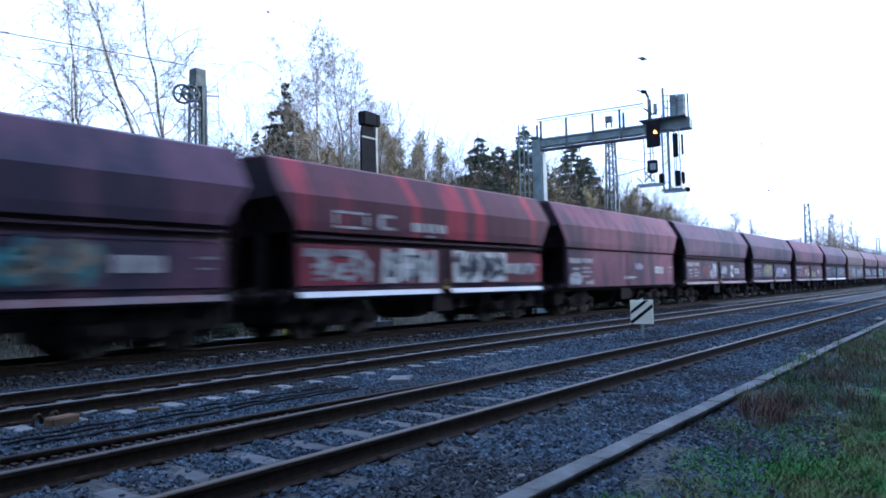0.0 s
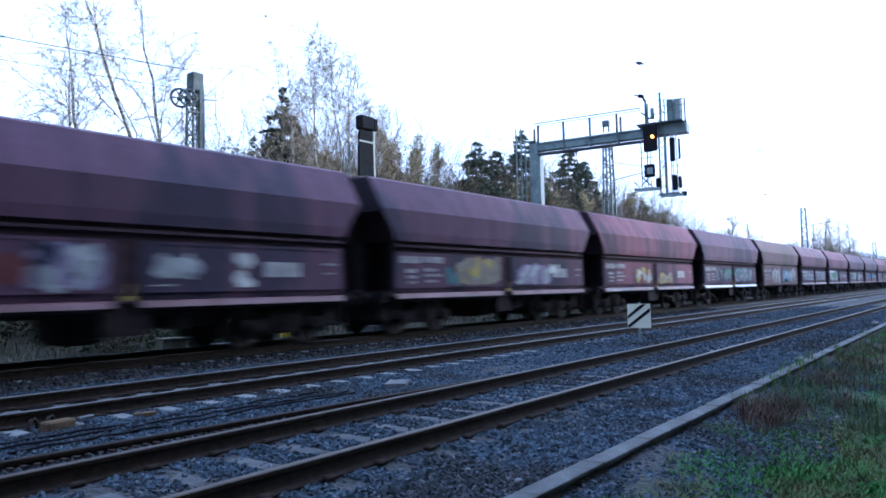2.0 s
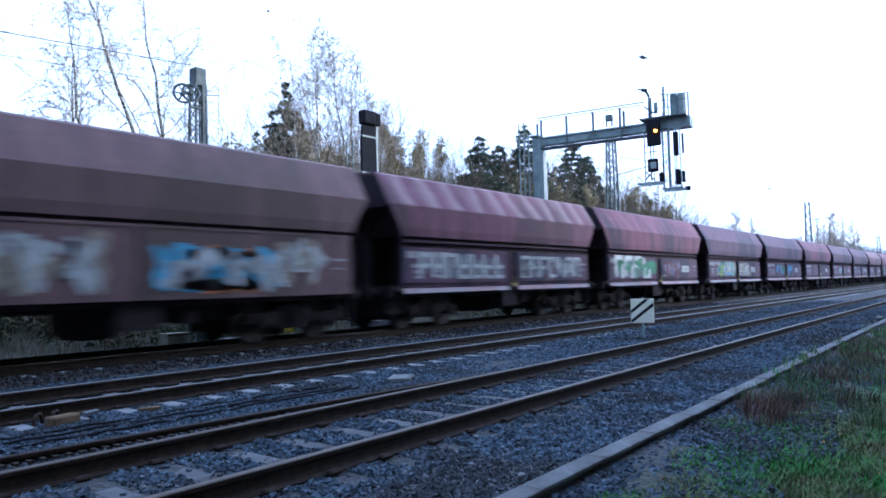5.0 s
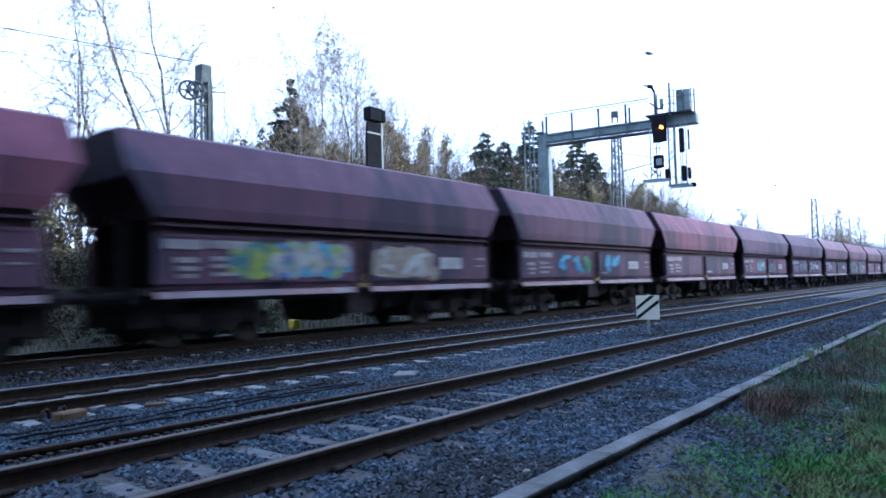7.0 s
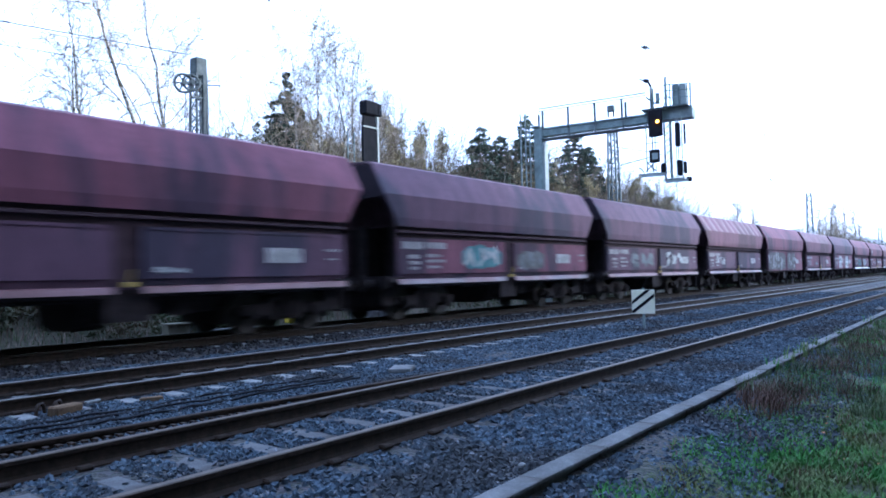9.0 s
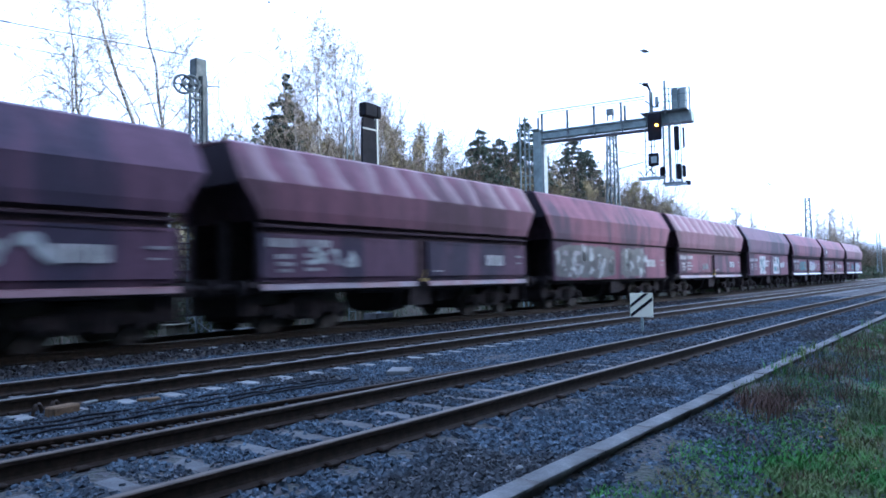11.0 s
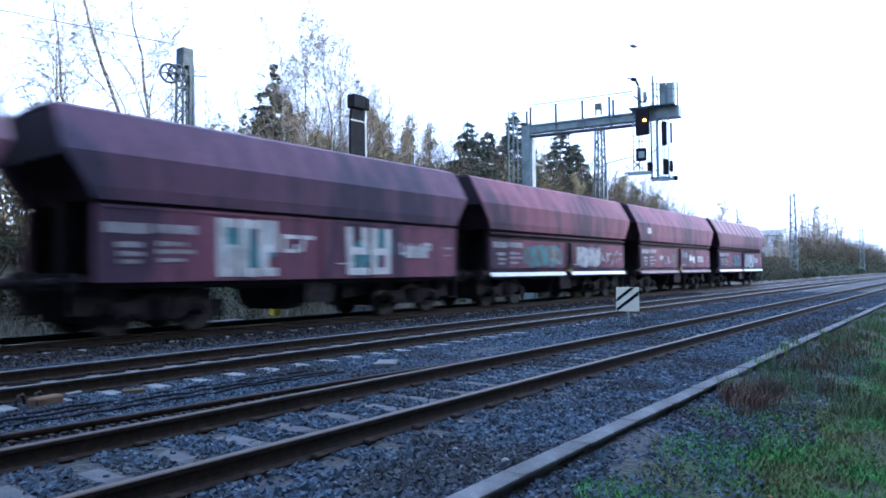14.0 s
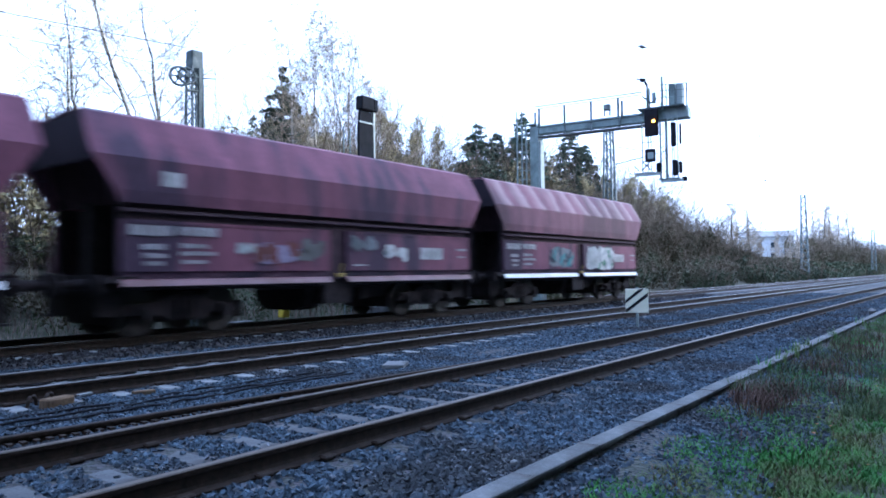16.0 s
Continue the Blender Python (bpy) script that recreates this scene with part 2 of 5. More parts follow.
def ground_material():
    """Earth, grass and ballast, told apart by where the ground lies across the tracks."""
    m = bpy.data.materials.new("trackside_ground")
    m.use_nodes = True
    n, l = m.node_tree.nodes, m.node_tree.links
    bsdf = n["Principled BSDF"]
    co = n.new("ShaderNodeTexCoord")
    sep = n.new("ShaderNodeSeparateXYZ")
    l.new(co.outputs["Object"], sep.inputs[0])
    wob = n.new("ShaderNodeTexNoise")
    wob.inputs["Scale"].default_value = 1.5
    l.new(co.outputs["Object"], wob.inputs["Vector"])
    ad = n.new("ShaderNodeMath")
    ad.operation = "MULTIPLY_ADD"
    l.new(wob.outputs[0], ad.inputs[0])
    ad.inputs[1].default_value = 1.2
    l.new(sep.outputs["Y"], ad.inputs[2])

    def tone(scale, c1, c2, detail=8):
        t = n.new("ShaderNodeTexNoise")
        t.inputs["Scale"].default_value, t.inputs["Detail"].default_value = scale, detail
        l.new(co.outputs["Object"], t.inputs["Vector"])
        r = n.new("ShaderNodeValToRGB")
        r.color_ramp.elements[0].position, r.color_ramp.elements[1].position = 0.35, 0.65
        r.color_ramp.elements[0].color, r.color_ramp.elements[1].color = (*c1, 1), (*c2, 1)
        l.new(t.outputs[0], r.inputs[0])
        return r.outputs[0], t.outputs[0]

    grass, _ = tone(9.0, (0.016, 0.028, 0.010), (0.045, 0.055, 0.025))
    stones = n.new("ShaderNodeTexVoronoi")
    stones.inputs["Scale"].default_value = 22
    l.new(co.outputs["Object"], stones.inputs["Vector"])
    grav, fine = tone(30.0, (0.015, 0.018, 0.024), (0.045, 0.053, 0.067))
    cell = n.new("ShaderNodeMix")
    cell.data_type, cell.blend_type = "RGBA", "OVERLAY"
    cell.inputs["Factor"].default_value = 0.5
    l.new(grav, cell.inputs["A"])
    l.new(stones.outputs["Color"], cell.inputs["B"])
    dull = n.new("ShaderNodeHueSaturation")
    dull.inputs["Saturation"].default_value = 0.25
    l.new(cell.outputs["Result"], dull.inputs["Color"])
    bank, _ = tone(6.0, (0.03, 0.032, 0.02), (0.085, 0.08, 0.055))
    rust, _ = tone(20.0, (0.025, 0.021, 0.02), (0.055, 0.047, 0.044))

    def step(lo, hi):
        r = n.new("ShaderNodeMapRange")
        r.inputs["From Min"].default_value, r.inputs["From Max"].default_value = lo, hi
        l.new(ad.outputs[0], r.inputs["Value"])
        return r.outputs[0]

    def mix(f, a, b):
        x = n.new("ShaderNodeMix")
        x.data_type = "RGBA"
        l.new(f, x.inputs["Factor"])
        l.new(a, x.inputs["A"])
        l.new(b, x.inputs["B"])
        return x.outputs["Result"]

    c = mix(step(2.4, 2.8), grass, dull.outputs[0])
    c = mix(step(11.6, 12.8), c, rust)
    c = mix(step(17.0, 18.4), c, bank)
    l.new(c, bsdf.inputs["Base Color"])
    bsdf.inputs["Roughness"].default_value = 0.95
    bp = n.new("ShaderNodeBump")
    bp.inputs["Strength"].default_value, bp.inputs["Distance"].default_value = 0.7, 0.03
    l.new(stones.outputs["Distance"], bp.inputs["Height"])
    l.new(bp.outputs[0], bsdf.inputs["Normal"])
    return m


GROUND = ground_material()


# ---- mesh helpers ----
def finish(name, me, material, parent=None, label=""):
    ob = new(name, me)
    if material and not me.materials:
        me.materials.append(material)
    if parent:
        ob.parent = parent
    if label:
        ob["label"] = label
    return ob


def part(name, bm, material, parent=None, label=""):
    me = bpy.data.meshes.new(name)
    bm.to_mesh(me)
    bm.free()
    return finish(name, me, material, parent, label)


def add_box(bm, x0, x1, y0, y1, z0, z1, m=None, mat=0):
    geo = bmesh.ops.create_cube(bm, size=1.0)
    tf = Matrix.Translation(((x0 + x1) / 2, (y0 + y1) / 2, (z0 + z1) / 2)) @ Matrix.Diagonal((x1 - x0, y1 - y0, z1 - z0, 1))
    bmesh.ops.transform(bm, matrix=(m @ tf) if m else tf, verts=geo["verts"])
    for f in {f for v in geo["verts"] for f in v.link_faces}:
        f.material_index = mat
    return geo["verts"]


def add_rod(bm, a, b, r, n=8, r2=None):
    a, b = Vector(a), Vector(b)
    geo = bmesh.ops.create_cone(bm, cap_ends=True, segments=n, radius1=r, radius2=r if r2 is None else r2, depth=(b - a).length)
    tf = Matrix.Translation((a + b) / 2) @ (b - a).to_track_quat("Z", "Y").to_matrix().to_4x4()
    bmesh.ops.transform(bm, matrix=tf, verts=geo["verts"])
    return geo["verts"]


def add_ring(bm, centre, axis, radius, r, n=18, k=6):
    q = Vector(axis).to_track_quat("Z", "Y").to_matrix().to_4x4()
    tf = Matrix.Translation(centre) @ q
    rows = []
    for i in range(n):
        a = 2 * math.pi * i / n
        rows.append([bm.verts.new(tf @ Vector(((radius + r * math.cos(b)) * math.cos(a), (radius + r * math.cos(b)) * math.sin(a), r * math.sin(b)))) for b in (2 * math.pi * j / k for j in range(k))])
    for i in range(n):
        for j in range(k):
            bm.faces.new((rows[i][j], rows[(i + 1) % n][j], rows[(i + 1) % n][(j + 1) % k], rows[i][(j + 1) % k]))


def prism(bm, outline, x0, x1, mat=0):
    """A prism along x from an outline of (y, z) points."""
    a = [bm.verts.new((x0, y, z)) for y, z in outline]
    b = [bm.verts.new((x1, y, z)) for y, z in outline]
    k = len(outline)
    fs = [bm.faces.new(a), bm.faces.new(b[::-1])]
    for i in range(k):
        fs.append(bm.faces.new((a[i], b[i], b[(i + 1) % k], a[(i + 1) % k])))
    for f in fs:
        f.material_index = mat
    bmesh.ops.recalc_face_normals(bm, faces=fs)


def soften(bm, w=0.012):
    bmesh.ops.bevel(bm, geom=list(bm.edges), offset=w, segments=1, affect="EDGES", clamp_overlap=True)


def raw_mesh(name, verts, faces):
    """A mesh from a vertex array (n, 3) and a face array (m, k), quickly."""
    me = bpy.data.meshes.new(name)
    verts, faces = np.asarray(verts, np.float32), np.asarray(faces, np.int32)
    m, k = faces.shape
    me.vertices.add(len(verts))
    me.vertices.foreach_set("co", verts.ravel())
    me.loops.add(m * k)
    me.loops.foreach_set("vertex_index", faces.ravel())
    me.polygons.add(m)
    me.polygons.foreach_set("loop_start", np.arange(m, dtype=np.int32) * k)
    me.polygons.foreach_set("loop_total", np.full(m, k, np.int32))
    me.update(calc_edges=True)
    me.validate()
    return me


def tubes(name, segs, sides=4):
    """A mesh of tapered tubes from rows of (x, y, z, x, y, z, r, r)."""
    s = np.asarray(segs, float)
    a, b, r0, r1 = s[:, :3], s[:, 3:6], s[:, 6], s[:, 7]
    d = b - a
    d /= np.linalg.norm(d, axis=1, keepdims=True) + 1e-9
    up = np.where(np.abs(d[:, 2:3]) < 0.9, np.array([[0, 0, 1.0]]), np.array([[1.0, 0, 0]]))
    u = np.cross(d, up)
    u /= np.linalg.norm(u, axis=1, keepdims=True) + 1e-9
    v = np.cross(d, u)
    n = len(s)
    vs = np.zeros((n, 2 * sides, 3))
    for i in range(sides):
        t = 2 * math.pi * i / sides
        o = u * math.cos(t) + v * math.sin(t)
        vs[:, i], vs[:, sides + i] = a + o * r0[:, None], b + o * r1[:, None]
    base = (np.arange(n) * 2 * sides)[:, None, None]
    quad = np.array([[i, (i + 1) % sides, sides + (i + 1) % sides, sides + i] for i in range(sides)])[None]
    return raw_mesh(name, vs.reshape(-1, 3), (base + quad).reshape(-1, 4))


def pipe(name, points, radii, sides=6):
    """One bent round bar through the points."""
    p = np.asarray(points, float)
    d = np.gradient(p, axis=0)
    d /= np.linalg.norm(d, axis=1, keepdims=True) + 1e-9
    up = np.array([1.0, 0, 0]) if abs(d[0][2]) > 0.7 else np.array([0, 0, 1.0])
    u = np.cross(d, up)
    u /= np.linalg.norm(u, axis=1, keepdims=True) + 1e-9
    v = np.cross(d, u)
    r = np.broadcast_to(np.asarray(radii, float), (len(p),))[:, None]
    ring = np.stack([p + r * (u * math.cos(2 * math.pi * i / sides) + v * math.sin(2 * math.pi * i / sides)) for i in range(sides)], 1)
    n = len(p)
    f = [(i * sides + j, i * sides + (j + 1) % sides, (i + 1) * sides + (j + 1) % sides, (i + 1) * sides + j) for i in range(n - 1) for j in range(sides)]
    return raw_mesh(name, ring.reshape(-1, 3), f)


def leaves(name, centres, size, rng, flat=0.0, long=1.6):
    """A mesh of small four-cornered leaves at the centres, each turned its own way."""
    c = np.asarray(centres, float)
    n = len(c)
    d = rng.normal(size=(n, 3))
    d[:, 2] *= 1 - flat
    d /= np.linalg.norm(d, axis=1, keepdims=True)
    e = np.cross(d, rng.normal(size=(n, 3)))
    e /= np.linalg.norm(e, axis=1, keepdims=True) + 1e-9
    s = size * rng.uniform(0.6, 1.4, (n, 1))
    vs = np.stack([c - d * s * long, c + e * s * 0.6, c + d * s * long, c - e * s * 0.6], 1)
    return raw_mesh(name, vs.reshape(-1, 3), np.arange(4 * n).reshape(-1, 4))


# ---- ground and unseen shading banks ----
TRACK_A, TRACK_B, TRACK_C = 4.91, 9.48, 13.78  # middles of the three tracks
RAIL_C = 0.10  # how much higher the train's rails lie


def ground_height(x, y):
    prof = ((-60, -0.3), (-4, -0.35), (1.2, -0.34), (2.2, -0.20), (2.5, -0.175), (3.3, -0.20), (3.6, -0.185), (6.3, -0.185), (7.2, -0.22), (8.0, -0.20), (8.76, -0.20), (8.82, -0.275), (10.14, -0.275), (10.2, -0.20), (11.0, -0.20), (11.7, -0.2),
            (12.3, -0.10), (15.3, -0.10), (16.2, -0.4), (17.6, -0.45), (19.2, 0.1), (23.5, 2.2), (28, 3.0), (60, 3.2), (400, 4))
    ys, zs = [p[0] for p in prof], [p[1] for p in prof]
    return float(np.interp(y, ys, zs))


def ground():
    xs = [-3000, -600, -150, -40] + [-15 + 0.6 * i for i in range(110)] + [53 + 4 * i for i in range(60)] + [330, 500, 900, 3000]
    ys = [-3000, -500, -60, -20, -8, -4] + [-2 + 0.25 * i for i in range(100)] + [24, 26, 28, 34, 44, 60, 100, 400, 3000]
    rng = np.random.default_rng(3)
    vs = []
    for x in xs:
        for y in ys:
            rough = 0.02 if 2.6 < y < 16 else 0.05
            wob = noise.noise((x * 0.5, y * 0.5, 3.0)) * rough * 2 + rng.normal() * rough * 0.3
            z = ground_height(x, y)
            if 12.2 < y < 15.4 or 3.2 < y < 6.6 or 7.9 < y < 11.1:
                wob *= 0.25
            if y > 18 and abs(x) < 2000:
                wob += 0.25 * noise.noise((x * 0.12, y * 0.12, 9.0))
            vs.append((x, y, z + wob))
    k = len(ys)
    fs = [(i * k + j, (i + 1) * k + j, (i + 1) * k + j + 1, i * k + j + 1) for i in range(len(xs) - 1) for j in range(k - 1)]
    me = raw_mesh("ground", vs, fs)
    ob = finish("ground", me, GROUND)
    return tagged(ob, "ballast, gravel and grass ground along railway tracks", "ground", kind="structure")


ground()


def bank(name, label, xs, crest, foot, side, seed):
    """A long unseen bank added for shade: crest gives its height along x, foot the line where it starts, side the way
    it rises.
    """
    bm = bmesh.new()
    rng = random.Random(seed)
    rows = []
    for x in xs:
        z = crest(x) + 0.5 * noise.noise((x * 0.07, 1.0, 4.0)) + rng.uniform(-0.3, 0.3)
        y = foot(x)
        rows.append([bm.verts.new(p) for p in ((x, y, -0.5), (x, y + side * 5, z * 0.6), (x, y + side * 10, z), (x, y + side * 30, z), (x, y + side * 50, -0.5))])
    for a, b in zip(rows, rows[1:]):
        for i in range(4):
            bm.faces.new((a[i], b[i], b[i + 1], a[i + 1]))
    bm.faces.new(rows[0])
    bm.faces.new(rows[-1][::-1])
    bmesh.ops.recalc_face_normals(bm, faces=bm.faces)
    return tagged(part(name, bm, BRAMBLE), label, "bank", kind="structure")


# unseen, added for shade: near bank blocks low sun, far one light from left
bank("bank_near", "unseen high bank on the near side, added for shade", [-160 + 8 * i for i in range(59)],
     lambda x: float(np.interp(x, (-12, 10, 26, 46, 62, 82, 270, 300), (70.0, 54.0, 34.0, 15.5, 12.5, 16.0, 16.0, 12.0))), lambda x: float(np.interp(x, (-8, 12, 30), (-3.5, -4.5, -10))), -1, 8)
bank("bank_far", "unseen high bank left of view, added to dim the wagon ends", [-160 + 8 * i for i in range(21)],
     lambda x: float(np.interp(x, (-40, -10, 0), (42.0, 34.0, 24.0))), lambda x: 21.0 + max(0.0, x + 6) * 0.8, 1, 9)


def kerb():
    top = new("edging")
    tagged(top, "long pale concrete edging between gravel and grass", "edging", kind="structure")
    bm = bmesh.new()
    prism(bm, [(-0.085, -0.022), (-0.085, -0.005), (-0.079, 0.0), (0.078, 0.0), (0.085, -0.006), (0.085, -0.07), (0.05, -0.25), (-0.018, -0.25), (-0.018, -0.042)], 0, 0.992)
    me = bpy.data.meshes.new("edging_stone")
    bm.to_mesh(me)
    bm.free()
    me.materials.append(EDGING)
    rng = random.Random(5)
    def line(x):
        return float(np.interp(x, (-20, 0, 4, 8, 13, 24, 60, 100), (2.05, 2.40, 2.47, 2.51, 2.56, 2.62, 2.70, 2.75)))

    for i in range(110):
        x = -19.0 + i
        st = finish("edging_stone", me, EDGING, top)
        st.location = (x, line(x) + rng.uniform(-0.003, 0.003), -0.086 + rng.uniform(-0.004, 0.004))
        st.rotation_euler = (rng.uniform(-0.02, 0.02), rng.uniform(-0.004, 0.004), math.atan2(line(x + 1) - line(x), 1) + rng.uniform(-0.002, 0.002))


kerb()


# ---- tracks ----
def rail_mesh(name, x0, x1):
    bm = bmesh.new()
    half = [(0.075, -0.172), (0.075, -0.160), (0.018, -0.142), (0.010, -0.12), (0.010, -0.05), (0.034, -0.038), (0.036, -0.008), (0.028, 0.0)]
    outline = half + [(-y, z) for y, z in half[::-1]]
    k = len(outline)
    a = [bm.verts.new((x0, y, z)) for y, z in outline]
    b = [bm.verts.new((x1, y, z)) for y, z in outline]
    bm.faces.new(a), bm.faces.new(b[::-1])
    for i in range(k):
        f = bm.faces.new((a[i], b[i], b[(i + 1) % k], a[(i + 1) % k]))
        f.material_index = 1 if i in (6, 7, 8) else 0
    bmesh.ops.recalc_face_normals(bm, faces=bm.faces)
    me = bpy.data.meshes.new(name)
    bm.to_mesh(me)
    bm.free()
    return me


def sleeper_mesh(length, sag):
    bm = bmesh.new()
    low = min(sag, 0)  # a raised middle keeps its top at the rail's foot
    prism(bm, [(y, z + low) for y, z in [(-length / 2, -0.2), (-length / 2, 0), (-length * 0.28, 0.0), (-length * 0.15, -sag), (length * 0.15, -sag), (length * 0.28, 0), (length / 2, 0.0), (length / 2, -0.2)]], -0.105, 0.105)
    soften(bm, 0.02)
    return bm


def track(y, z, head, material, length, sag, jitter, label, start=0.0):
    top = new("railway_track")
    top.location = (0, y, z)
    tagged(top, label, "railway track", kind="structure")
    for s in (-1, 1):
        me = rail_mesh("rail", -30, 330)
        me.materials.append(RAIL_SIDE)
        me.materials.append(head)
        ob = finish("rail", me, None, top)
        ob.location = (0, 0.7525 * s, 0)
    bm = sleeper_mesh(length, sag)
    me = bpy.data.meshes.new("sleeper")
    bm.to_mesh(me)
    bm.free()
    me.materials.append(material)
    clip = bmesh.new()
    add_box(clip, -0.06, 0.06, -0.13, -0.045, -0.172, -0.135)
    add_box(clip, -0.06, 0.06, 0.045, 0.13, -0.172, -0.135)
    soften(clip, 0.012)
    cme = bpy.data.meshes.new("rail_clip")
    clip.to_mesh(cme)
    clip.free()
    cme.materials.append(RAIL_SIDE)
    rng = random.Random(int(y * 10))
    far_v, far_f = [], []
    base = np.array([v.co for v in me.vertices])
    polys = [list(p.vertices) for p in me.polygons]
    for i in range(500):
        x = -3 + start + 0.6 * i + rng.uniform(-jitter, jitter)
        turn = rng.uniform(-jitter, jitter) * 0.3
        if i < 110:
            ob = finish("sleeper", me, material, top)
            ob.location = (x, rng.uniform(-jitter, jitter), -0.172 - rng.uniform(0, jitter * 0.3))
            ob.rotation_euler = (0, 0, turn)
            if i < 60:
                for s in (-1, 1):
                    c = finish("rail_clip", cme, RAIL_SIDE, top)
                    c.location = (x, 0.7525 * s, 0)
        else:
            off = len(far_v) * len(base)
            far_v.append(base + np.array([x, 0, -0.174]))
            far_f += [[off + v for v in p] for p in polys]
    fm = bpy.data.meshes.new("far_sleepers")
    fm.from_pydata(np.concatenate(far_v).tolist(), [], far_f)
    ob = finish("far_sleepers", fm, material, top)
    ob["kind"] = "stuff"
    return top


track(TRACK_A, 0.0, RAIL_DULL, CONCRETE, 2.4, -0.035, 0.03, "little-used siding track, rusty rails on worn sleepers", 0.12)
track(TRACK_B, 0.0, RAIL_WORN, PALE_CONCRETE, 2.5, 0.03, 0.012, "main line track with rusty rails on concrete sleepers", 0.14)
track(TRACK_C, RAIL_C, RAIL_TOP, PALE_CONCRETE, 2.5, 0.03, 0.01, "main line track with bright rails under the train", 0.0)


# ---- hopper wagons ----
CACHE = {}


def shared(key, make, materials):
    """A mesh made once for each key."""
    if key not in CACHE:
        bm = make()
        me = bpy.data.meshes.new(key[0])
        bm.to_mesh(me)
        bm.free()
        for m in materials:
            me.materials.append(m)
        CACHE[key] = me
    return CACHE[key]


END, WAIST, SILL = 5.95, 5.42, 2.52  # half lengths at the top and at the waist, and the height of the waist
RIM_Z, BEND_Z, RIM_Y, SIDE_Y = 4.19, 3.36, 1.05, 1.5


def hopper_shell():
    bm = bmesh.new()
    prof = [(-SIDE_Y + 0.03, SILL, WAIST), (-SIDE_Y, 2.75, WAIST + 0.12), (-SIDE_Y, BEND_Z, END), (-1.3, 3.74, END), (-RIM_Y, RIM_Z, END - 0.02), (-RIM_Y + 0.14, RIM_Z + 0.07, END - 0.1), (0, RIM_Z + 0.12, END - 0.1)]
    prof += [(-y, z, e) for y, z, e in prof[-2::-1]]
    cuts = [-1, -0.83, -0.66, -0.5, -0.33, -0.17, -0.004, 0.004, 0.17, 0.33, 0.5, 0.66, 0.83, 1]
    grid = []
    for y, z, e in prof:
        row = []
        for i, c in enumerate(cuts):
            dent = 0.012 * noise.noise((c * 9, z * 2, y)) if 0 < i < len(cuts) - 1 else 0
            row.append(bm.verts.new((c * e, y + dent * (1 if y < 0 else -1), z)))
        grid.append(row)
    for a, b in zip(grid, grid[1:]):
        for i in range(len(cuts) - 1):
            bm.faces.new((a[i], a[i + 1], b[i + 1], b[i]))
    bmesh.ops.recalc_face_normals(bm, faces=bm.faces)
    bmesh.ops.solidify(bm, geom=list(bm.faces), thickness=0.04)
    return bm


def end_wall():
    bm = bmesh.new()
    prism(bm, [(-1.40, 0), (1.40, 0), (1.40, 0.75), (1.0, 1.5), (-1.0, 1.5), (-1.40, 0.75)], -0.03, 0.03)
    for y in (-0.9, -0.3, 0.3, 0.9):
        add_box(bm, 0.03, 0.09, y - 0.03, y + 0.03, 0.05, 1.4)
    return bm


def core_box():
    bm = bmesh.new()
    prism(bm, [(-1.2, 1.0), (-1.28, SILL + 0.1), (1.28, SILL + 0.1), (1.2, 1.0)], -4.75, 4.75)
    return bm


def end_pillar():
    bm = bmesh.new()
    add_box(bm, -0.3, 0.3, -0.2, 0.2, 0.9, 2.6)
    return bm


def corner_post():
    bm = bmesh.new()
    add_box(bm, -0.05, 0.05, -0.06, 0.06, 1.1, 2.75)
    return bm


def corner_brace():
    bm = bmesh.new()
    add_rod(bm, (-0.6, 0, 1.2), (0, 0, 2.5), 0.035, 6)
    return bm


def side_recess():
    bm = bmesh.new()
    add_box(bm, -5.3, 5.3, -1.33, -1.25, 1.05, SILL + 0.02)
    add_box(bm, -5.3, 5.3, 1.25, 1.33, 1.05, SILL + 0.02)
    return bm


def lower_rail(x0, x1):
    bm = bmesh.new()
    prism(bm, [(-1.30, 1.092), (-1.335, 1.10), (-1.36, 1.235), (-1.30, 1.235)], x0, x1)
    return bm


def end_panel():
    bm = bmesh.new()
    prism(bm, [(-1.46, 3.30), (-1.455, 3.36), (-1.27, 3.72), (-1.02, 4.15), (-0.9, 4.21), (0.9, 4.21), (1.02, 4.15), (1.27, 3.72), (1.455, 3.36), (1.46, 3.30)], 5.80, 5.84)
    return bm


def lip():
    bm = bmesh.new()
    for s in (-1, 1):
        prism(bm, [(s * 1.30, 2.34), (s * 1.46, 2.36), (s * 1.46, 2.41), (s * 1.30, 2.45)], -5.36, 5.36)
    return bm


def door_panel(z0, z1, x0, x1, y0, y1):
    bm = bmesh.new()
    prism(bm, [(y0, z0), (y1, z1), (y1 + 0.05, z1), (y0 + 0.05, z0)], x0, x1)
    for x in np.linspace(x0 + 0.03, x1 - 0.03, 2):
        prism(bm, [(y0 - 0.018, z0), (y1 - 0.018, z1), (y1, z1), (y0, z0)], x - 0.03, x + 0.03)
    prism(bm, [(y1 - 0.02, z1 - 0.06), (y1 - 0.02, z1), (y1, z1), (y1, z1 - 0.06)], x0 + 0.061, x1 - 0.061)
    return bm


def flap(x0, x1):
    bm = bmesh.new()
    prism(bm, [(-1.44, 1.09), (-1.40, 1.11), (-1.47, 0.98), (-1.50, 0.975)], x0, x1)
    return bm


